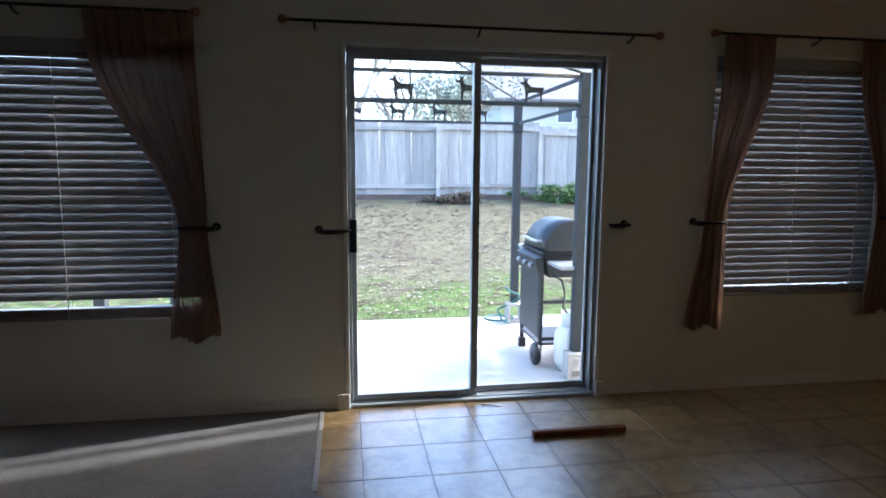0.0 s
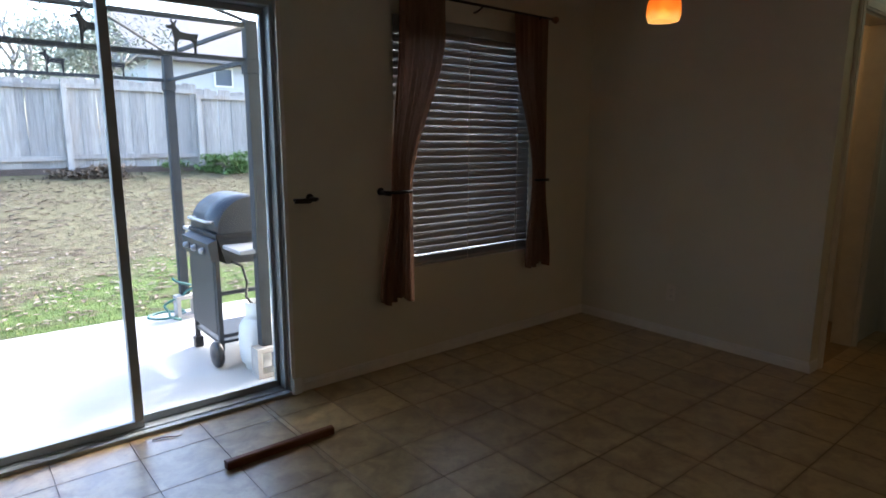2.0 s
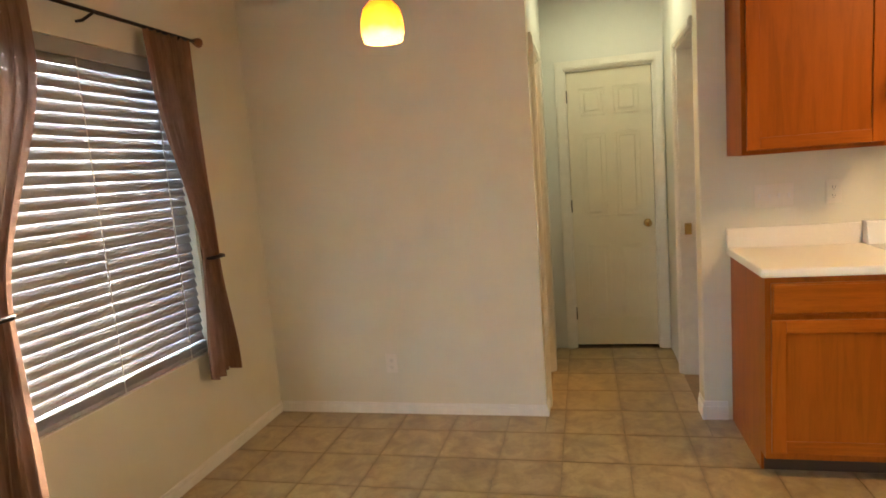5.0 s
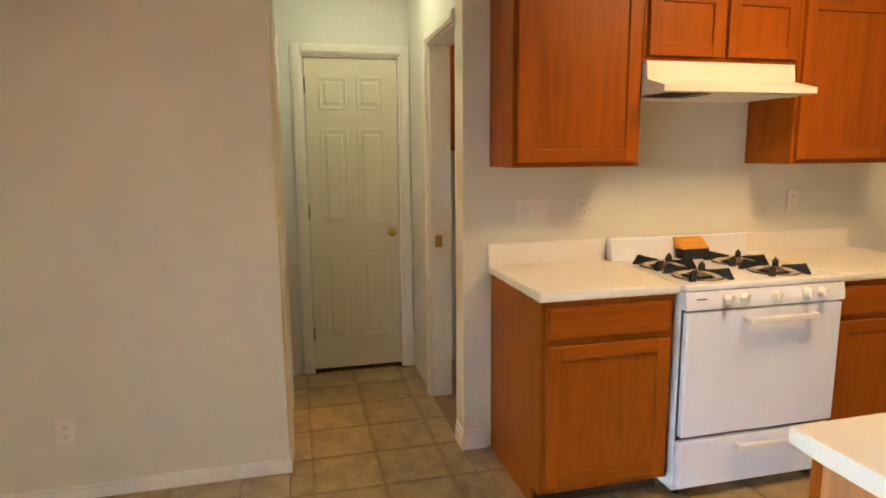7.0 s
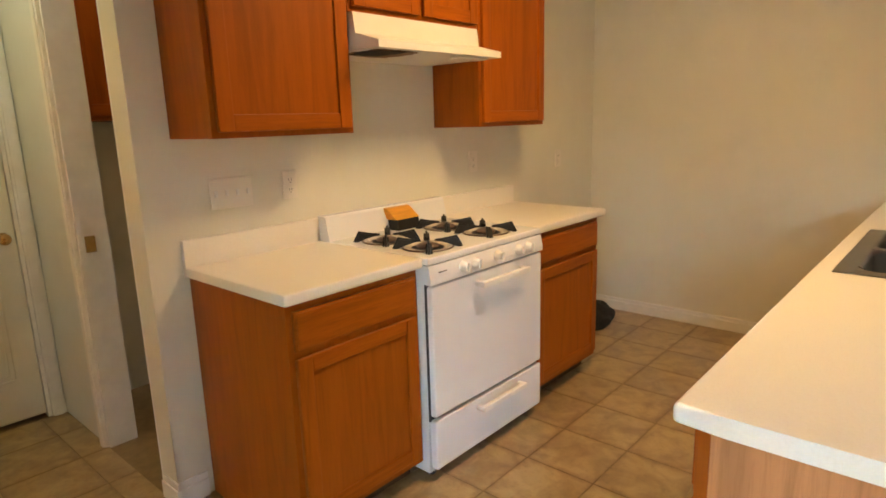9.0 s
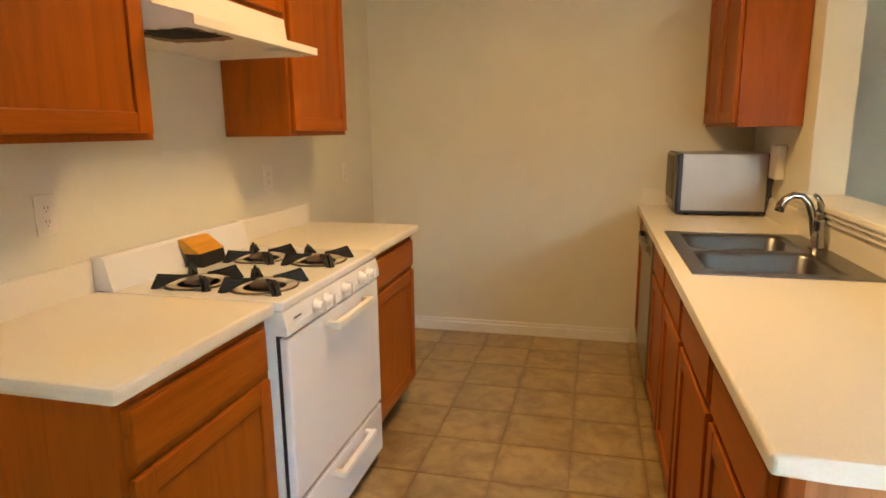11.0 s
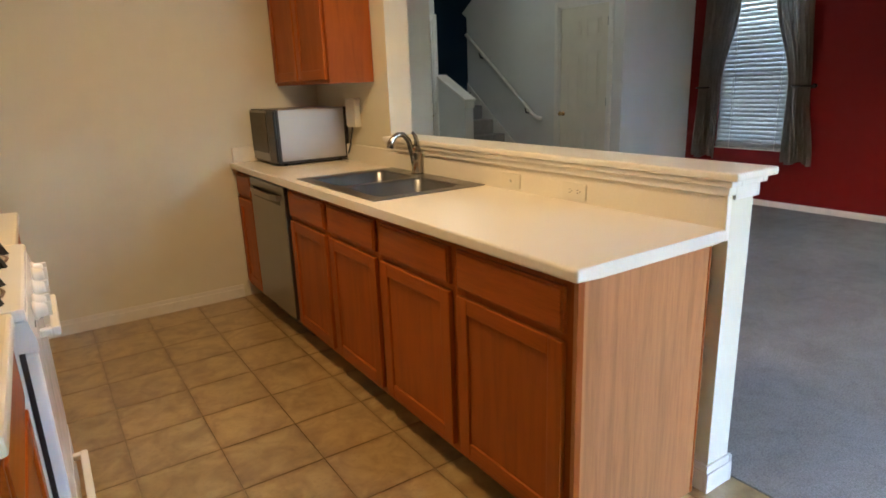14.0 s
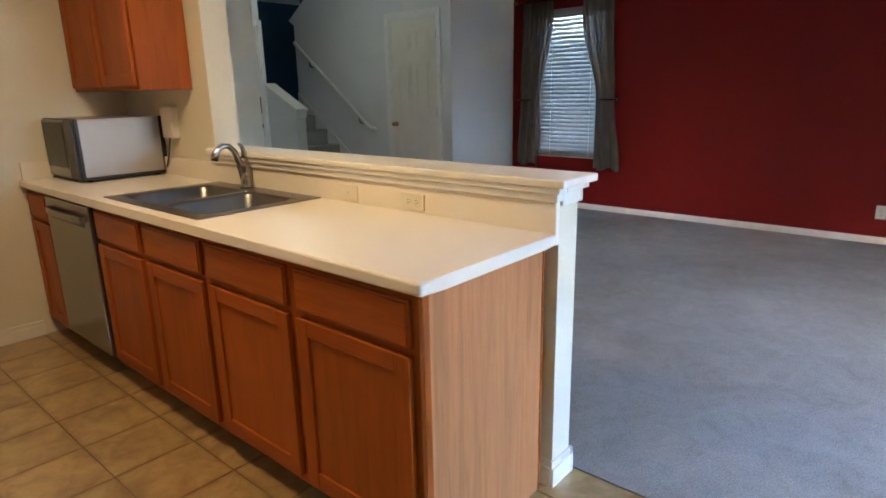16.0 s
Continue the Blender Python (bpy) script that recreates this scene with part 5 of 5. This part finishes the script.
for x in (GX0, GX1):
    for y in (GY0, GY1):
        p = part("post", boxes((x - 0.034, y - 0.034, 0.09, x + 0.034, y + 0.034, 1.99), bevel=0.006), GREYMETAL, gz)
        part("cap", boxes((x - 0.042, y - 0.042, 1.70, x + 0.042, y + 0.042, 1.78), bevel=0.006), GREYMETAL, p)
for z in (1.955, 1.765):
    for y in (GY0, GY1):
        part("rail", boxes((GX0 + 0.035, y - 0.012, z, GX1 - 0.035, y + 0.012, z + 0.024), bevel=0.003), GREYMETAL, gz)
    for x in (GX0, GX1):
        part("rail", boxes((x - 0.012, GY0 + 0.035, z, x + 0.012, GY1 - 0.035, z + 0.024), bevel=0.003), GREYMETAL, gz)
top = (1.0, 5.265, 2.62)
for p in ((GX0, GY0), (GX1, GY0), (GX0, GY1), (GX1, GY1), (1.0, GY0), (1.0, GY1)):
    part("roof_bar", tube(bmesh.new(), [(p[0], p[1], 1.985), top], 0.010, 8), GREYMETAL, gz)
part("hanging_rod", tube(bmesh.new(), [(1.36, GY0, 1.77), (1.36, GY0, 2.12)], 0.006, 6), GREYMETAL, gz)
DEER = [(0, 0), (0.012, 0), (0.016, 0.05), (0.03, 0.066), (0.085, 0.064), (0.10, 0.045), (0.10, 0), (0.112, 0), (0.114, 0.05), (0.122, 0.085), (0.128, 0.10), (0.118, 0.10), (0.10, 0.098), (0.035, 0.102), (0.012, 0.128),
        (0.012, 0.142), (0.022, 0.158), (0.014, 0.160), (0.004, 0.147), (-0.008, 0.162), (-0.014, 0.158), (-0.006, 0.142), (-0.012, 0.134), (-0.036, 0.128), (-0.036, 0.118), (-0.008, 0.112), (0.0, 0.06)]
for y, s, cols in ((GY0, 1.0, (-0.42, 0.01, 0.44, 0.87, 1.26, 1.69, 2.12)), (GY1, 0.95, (-0.2, 0.2, 0.6, 0.98, 1.36, 1.74, 2.12))):
    for x in cols:
        part("deer_cutout", prism(bmesh.new(), [(x + s * u, 1.789 + s * v) for u, v in DEER], "y", y - 0.003, y + 0.003), BLACKIRON, gz, "flat black deer cut-out")
BLOCK = plain("grey cement block", (0.36, 0.34, 0.32), 0.9, var=0.15, scale=12, bump=0.3, bscale=120)
for x, y in ((GX1, GY0), (GX1, GY1), (GX0, GY0), (GX0, GY1)):
    b = thing("cement_block", x, y, -0.1, "grey cement block under a gazebo post", "cement block", "cement blocks")
    part("block_shell", boxes((x - 0.08, y - 0.07, -0.1, x - 0.05, y + 0.035, 0.088), (x + 0.05, y - 0.07, -0.1, x + 0.08, y + 0.035, 0.088), (x - 0.05, y - 0.07, -0.1, x + 0.05, y + 0.035, -0.07),
                              (x - 0.05, y - 0.07, 0.058, x + 0.05, y + 0.035, 0.088), bevel=0.003), BLOCK, b)

# grill
GREYPAINT = plain("dark grey grill paint", (0.022, 0.025, 0.030), 0.55, 0.0, var=0.2, scale=15)
LID = plain("blue grey lid enamel", (0.013, 0.017, 0.024), 0.42, 0.0, var=0.15, scale=10)
gr = thing("barbecue_grill", 2.6, 5.0, -0.1, "dark grey gas barbecue grill on a wheeled cart", "grill")
SHELF = plain("pale grey shelf", (0.30, 0.31, 0.325), 0.5, 0.2, var=0.08)
GA, GB = 4.76, 5.27
arc = [(2.615 + 0.235 * math.cos(a), 0.755 + 0.225 * math.sin(a)) for a in (math.pi * k / 14 for k in range(15))]
lid = part("lid", prism(bmesh.new(), arc, "y", GA, GB), LID, gr)
for f in lid.data.polygons:
    f.use_smooth = len(f.vertices) == 4
part("lid_handle", tube(bmesh.new(), [(2.39, GA + 0.08, 0.82), (2.345, GA + 0.09, 0.825), (2.345, GB - 0.09, 0.825), (2.39, GB - 0.08, 0.82)], 0.011, 8), SILVER, lid)
part("rim", boxes((2.365, GA - 0.01, 0.725, 2.865, GB + 0.01, 0.753), bevel=0.006), BLACKIRON, gr)
part("firebox", prism(bmesh.new(), [(2.38, 0.724), (2.85, 0.724), (2.80, 0.56), (2.43, 0.56)], "y", GA + 0.01, GB - 0.01), GREYPAINT, gr)
cpn = part("control_panel", prism(bmesh.new(), [(2.375, 0.722), (2.315, 0.70), (2.335, 0.585), (2.38, 0.585)], "y", GA, GB), GREYPAINT, gr)
for y in (GA + 0.10, 5.015, GB - 0.10):
    part("knob", lathe(bmesh.new(), 2.325, y, [(0.022, 0), (0.022, -0.012), (0.017, -0.03), (0.008, -0.034)], 14, axis="x", z=0.645), SHELF, cpn)
part("front_panel", boxes((2.352, GA + 0.035, 0.10, 2.366, GB - 0.035, 0.584), bevel=0.003), GREYPAINT, gr)
for x in (2.37, 2.83):
    for y in (GA + 0.02, GB - 0.02):
        part("leg", boxes((x - 0.015, y - 0.015, -0.02 if y > 5 else 0.0, x + 0.015, y + 0.015, 0.60), bevel=0.004), GREYPAINT, gr)
        if y > 5:
            part("foot", boxes((x - 0.03, y - 0.03, -0.1, x + 0.03, y + 0.03, -0.02), bevel=0.01), BLACK, gr)
part("cross_bar", boxes((2.38, GA + 0.01, 0.08, 2.82, GA + 0.03, 0.105), (2.38, GA + 0.01, 0.36, 2.82, GA + 0.03, 0.385), bevel=0.003), GREYPAINT, gr)
part("bottom_tray", boxes((2.36, GA + 0.02, 0.04, 2.84, GB - 0.02, 0.06), bevel=0.003), GREYPAINT, gr)
for x in (2.335, 2.865):
    wh = part("wheel", lathe(bmesh.new(), x, GA + 0.01, [(0.03, -0.022), (0.075, -0.022), (0.085, -0.012), (0.085, 0.012), (0.075, 0.022), (0.03, 0.022)], 22, axis="x", z=-0.015), BLACK, gr)
    part("hub", lathe(bmesh.new(), x, GA + 0.01, [(0.028, -0.026), (0.028, 0.026)], 14, axis="x", z=-0.015), GREYPAINT, wh)
part("side_shelf", boxes((2.40, GA - 0.30, 0.665, 2.82, GA - 0.012, 0.690), bevel=0.008), SHELF, gr)
part("side_shelf", boxes((2.40, GB + 0.012, 0.70, 2.82, GB + 0.26, 0.725), bevel=0.008), SHELF, gr)
part("gas_hose", tube(bmesh.new(), [(2.45, GA - 0.02, 0.58), (2.50, GA - 0.06, 0.55), (2.52, GA - 0.08, 0.45), (2.50, GA - 0.10, 0.36), (2.53, GA - 0.12, 0.31), (2.56, GA - 0.125, 0.30)], 0.009, 8), BLACK, gr)
TANKW = plain("white tank paint", (0.66, 0.68, 0.68), 0.4, var=0.06)
tk = thing("propane_tank", 2.56, 4.635, -0.1, "white propane tank beside the grill", "gas tank")
part("vessel", lathe(bmesh.new(), 2.56, 4.635, [(0.09, -0.1), (0.09, -0.07), (0.11, -0.06), (0.122, -0.02), (0.125, 0.10), (0.120, 0.17), (0.10, 0.21), (0.05, 0.235), (0.03, 0.24)], 24), TANKW, tk)
part("collar", lathe(bmesh.new(), 2.56, 4.635, [(0.075, 0.222), (0.078, 0.33), (0.070, 0.33), (0.068, 0.224)], 20), TANKW, tk)
part("valve", lathe(bmesh.new(), 2.56, 4.635, [(0.018, 0.235), (0.018, 0.29), (0.03, 0.295), (0.03, 0.31)], 12), BRASS, tk)
HOSE = plain("teal hose", (0.03, 0.12, 0.11), 0.5)
ho = thing("garden_hose", 2.40, 6.05, -0.1, "teal garden hose looped round a gazebo post", "hose")
part("loop", tube(bmesh.new(), [(2.46 - 0.10 * math.sin(t * 0.9) - 0.02 * math.sin(t * 3), 5.99 - 0.05 * math.cos(t), -0.085 + 0.045 * t) for t in [0.3 * i for i in range(26)]], 0.010, 8), HOSE, ho)
part("loop", tube(bmesh.new(), [(2.40 + 0.14 * math.cos(t), 6.12 + 0.12 * math.sin(t), -0.088 + 0.003 * t) for t in [0.3 * i for i in range(24)]], 0.010, 8), HOSE, ho)

# plants by the fence and trees beyond


def leaf_cloud(name, centre, size, n, leaf, seed, clumps, low=0.4):
    r = random.Random(seed)
    cs = [Vector((r.gauss(0, 0.42), r.gauss(0, 0.42), r.gauss(0, 0.40))) for _ in range(clumps)]
    vs, fs = [], []
    for _ in range(n):
        c = cs[r.randrange(clumps)]
        d = Vector((r.gauss(0, 1), r.gauss(0, 1), r.gauss(0, 1))) * 0.17
        p = Vector(((c.x + d.x) * size[0], (c.y + d.y) * size[1], (c.z + d.z) * size[2])) + Vector(centre)
        if p.z < low:
            continue
        m = Euler((r.uniform(-1, 1), r.uniform(-1, 1), r.uniform(0, 6.28))).to_matrix()
        k, s = len(vs), leaf * r.uniform(0.6, 1.3)
        for u in ((-1, 0, 0), (0, -0.45, 0.1), (1, 0, 0), (0, 0.45, 0.1)):
            vs.append(p + m @ (Vector(u) * s))
        fs.append((k, k + 1, k + 2, k + 3))
    me = bpy.data.meshes.new(name)
    me.from_pydata([tuple(v) for v in vs], [], fs)
    return me


# leaf colours are lightened to put distance haze into the crowns
HAZY_FOLIAGE = Nodes("haze-paled green leaf", 0.7, spec=0.2)
HAZY_FOLIAGE.color(HAZY_FOLIAGE.ramp(HAZY_FOLIAGE.island(), [(0.0, (0.13, 0.15, 0.11)), (0.6, (0.25, 0.28, 0.22)), (1.0, (0.34, 0.36, 0.31))]))
BARK = plain("pale grey bark", (0.36, 0.33, 0.30), 0.9, var=0.25, scale=8, bump=0.4, bscale=40)


def limbs(bm, p, d, r, length, depth, rr):
    q = p + d * length
    mid = (p + q) / 2 + Vector((rr.uniform(-1, 1), rr.uniform(-1, 1), 0)) * length * 0.06
    tube(bm, [p, mid, q], [r, r * 0.85, r * 0.66], 7)
    if depth:
        for _ in range(3 if depth > 1 else 4):
            nd = (d + Vector((rr.uniform(-0.8, 0.8), rr.uniform(-0.8, 0.8), rr.uniform(-0.15, 0.6)))).normalized()
            limbs(bm, p + d * length * rr.uniform(0.6, 1.0), nd, r * 0.6, length * rr.uniform(0.55, 0.8), depth - 1, rr)


def tree(x, y, height, crown, leaves, seed, label, depth=3):
    rr = random.Random(seed)
    t = thing("tree", x, y, 0.6, label, "tree")
    bm = bmesh.new()
    limbs(bm, Vector((x, y, 0.55)), Vector((rr.uniform(-0.08, 0.08), 0, 1)).normalized(), height * 0.028, height * 0.42, depth, rr)
    part("trunk", bm, BARK, t)
    if leaves:
        me = leaf_cloud("crown", Vector((x, y, 0.6 + height * 0.62)) - ORIGIN[t.name], crown, leaves * 4, 0.055, seed, 26)
        me.materials.append(HAZY_FOLIAGE.m)
        o = new("crown", me)
        o.parent = t
    return t


tree(4.3, 19.5, 4.6, (1.5, 1.4, 1.7), 1700, 11, "grey green leafy tree behind the fence")
tree(3.0, 22.5, 4.8, (1.7, 1.5, 1.6), 1200, 12, "grey green leafy tree behind the fence")
tree(1.3, 17.6, 6.0, (1, 1, 1), 0, 21, "bare pale-barked tree behind the fence", 4)
tree(11.8, 20.0, 4.2, (1.2, 1.2, 1.6), 2200, 14, "grey green leafy tree behind the fence")
sh = thing("shrub", 5.6, 13.5, 0.6, "low green shrub at the foot of fence", "shrub")
part("stem", tube(bmesh.new(), [(5.6, 13.5, 0.55), (5.62, 13.5, 0.75)], [0.02, 0.01], 7), BARK, sh)
me = leaf_cloud("leaves", Vector((5.6, 13.5, 0.80)) - ORIGIN[sh.name], (0.8, 0.35, 0.26), 1500, 0.05, 31, 12, -0.03)
GREENLEAF = Nodes("fresh green leaf", 0.7, spec=0.2)
GREENLEAF.color(GREENLEAF.ramp(GREENLEAF.island(), [(0.0, (0.04, 0.09, 0.02)), (1.0, (0.14, 0.21, 0.07))]))
me.materials.append(GREENLEAF.m)
o = new("leaves", me)
o.parent = sh

sh = thing("dry_brush", 3.35, 13.55, 0.6, "dry brown weeds and twigs against the fence", "weeds")
part("stem", tube(bmesh.new(), [(3.3, 13.55, 0.55), (3.36, 13.54, 0.74), (3.44, 13.55, 0.86)], [0.015, 0.010, 0.004], 7), BARK, sh)
me = leaf_cloud("twigs", Vector((3.35, 13.55, 0.72)) - ORIGIN[sh.name], (1.0, 0.25, 0.17), 1300, 0.045, 37, 14, -0.03)
DRYLEAF = Nodes("dry brown leaf", 0.8, spec=0.2)
DRYLEAF.color(DRYLEAF.ramp(DRYLEAF.island(), [(0.0, (0.06, 0.045, 0.03)), (1.0, (0.17, 0.125, 0.09))]))
me.materials.append(DRYLEAF.m)
o = new("twigs", me)
o.parent = sh

SIDING = plain("pale grey siding", (0.50, 0.50, 0.50), 0.8, var=0.06, scale=3)
ROOF = plain("grey roof shingle", (0.16, 0.15, 0.15), 0.9, var=0.25, scale=8)
DARKGLASS = plain("dark window glass", (0.10, 0.12, 0.15), 0.1, var=0.1)
hs = thing("neighbour_house", 11, 27, 0.6, "pale grey neighbouring house behind the fence", "house")
part("wall", boxes((7.0, 24.0, 0.5, 16.0, 32.0, 4.15)), SIDING, hs)
part("roof", prism(bmesh.new(), [(23.5, 4.1), (28.0, 6.2), (32.5, 4.1), (32.5, 4.0), (23.5, 4.0)], "x", 6.6, 16.4), ROOF, hs)
for x in (9.6, 13.2):
    wn_ = part("window", boxes((x - 0.36, 23.96, 3.2, x + 0.36, 24.02, 3.92), bevel=0.01), TRIM, hs)
    part("pane", boxes((x - 0.29, 23.945, 3.27, x + 0.29, 23.965, 3.85)), DARKGLASS, wn_)
# eave above the patio wall
structure("roof_eave", boxes((RX - 0.4, NY + 0.15, 2.55, EX + 1.6, NY + 0.45, 2.68), bevel=0.01), TRIM, "white painted roof eave", "roof")

# ---- floor tiles ----
TP = 0.305
tile_meshes = {}


def tile_mesh(w, d):
    key = (round(w, 3), round(d, 3))
    if key not in tile_meshes:
        bm = bmesh.new()
        g, e = 0.0013, 0.0009
        a, b = w / 2 - g, d / 2 - g
        lo = [bm.verts.new((x, y, -0.004)) for x, y in ((-a, -b), (a, -b), (a, b), (-a, b))]
        mi = [bm.verts.new((x, y, -0.0012)) for x, y in ((-a, -b), (a, -b), (a, b), (-a, b))]
        hi = [bm.verts.new((x, y, 0.0)) for x, y in ((-a + e, -b + e), (a - e, -b + e), (a - e, b - e), (-a + e, b - e))]
        for p, q in ((lo, mi), (mi, hi)):
            for k in range(4):
                bm.faces.new((p[k], p[(k + 1) % 4], q[(k + 1) % 4], q[k])).material_index = 1
        bm.faces.new(hi)
        me = bpy.data.meshes.new("tile")
        bm.to_mesh(me)
        bm.free()
        me.materials.append(VINYL)
        me.materials.append(GROUT)
        tile_meshes[key] = me
    return tile_meshes[key]


def lay(x0, x1, y0, y1):
    i = math.floor((x0 - 4.665) / TP)
    while 4.665 + i * TP < x1 - 1e-4:
        a, b = max(x0, 4.665 + i * TP), min(x1, 4.665 + (i + 1) * TP)
        j = math.floor((y0 - 1.83) / TP)
        while 1.83 + j * TP < y1 - 1e-4:
            c, d = max(y0, 1.83 + j * TP), min(y1, 1.83 + (j + 1) * TP)
            if b - a > 0.02 and d - c > 0.02:
                o = new("tile", tile_mesh(b - a, d - c))
                o.parent = floor
                o.location = ((a + b) / 2, (c + d) / 2, 0)
            j += 1
        i += 1


lay(0.80, 2.25, 1.75, NY)
lay(2.25, 4.665, 1.22, NY)
lay(2.47, 4.665, SY, 1.22)
lay(4.665, EX, 2.235, NY)
lay(4.665, EX, SY, 1.41)
lay(4.665, 6.14, 1.41, 2.235)
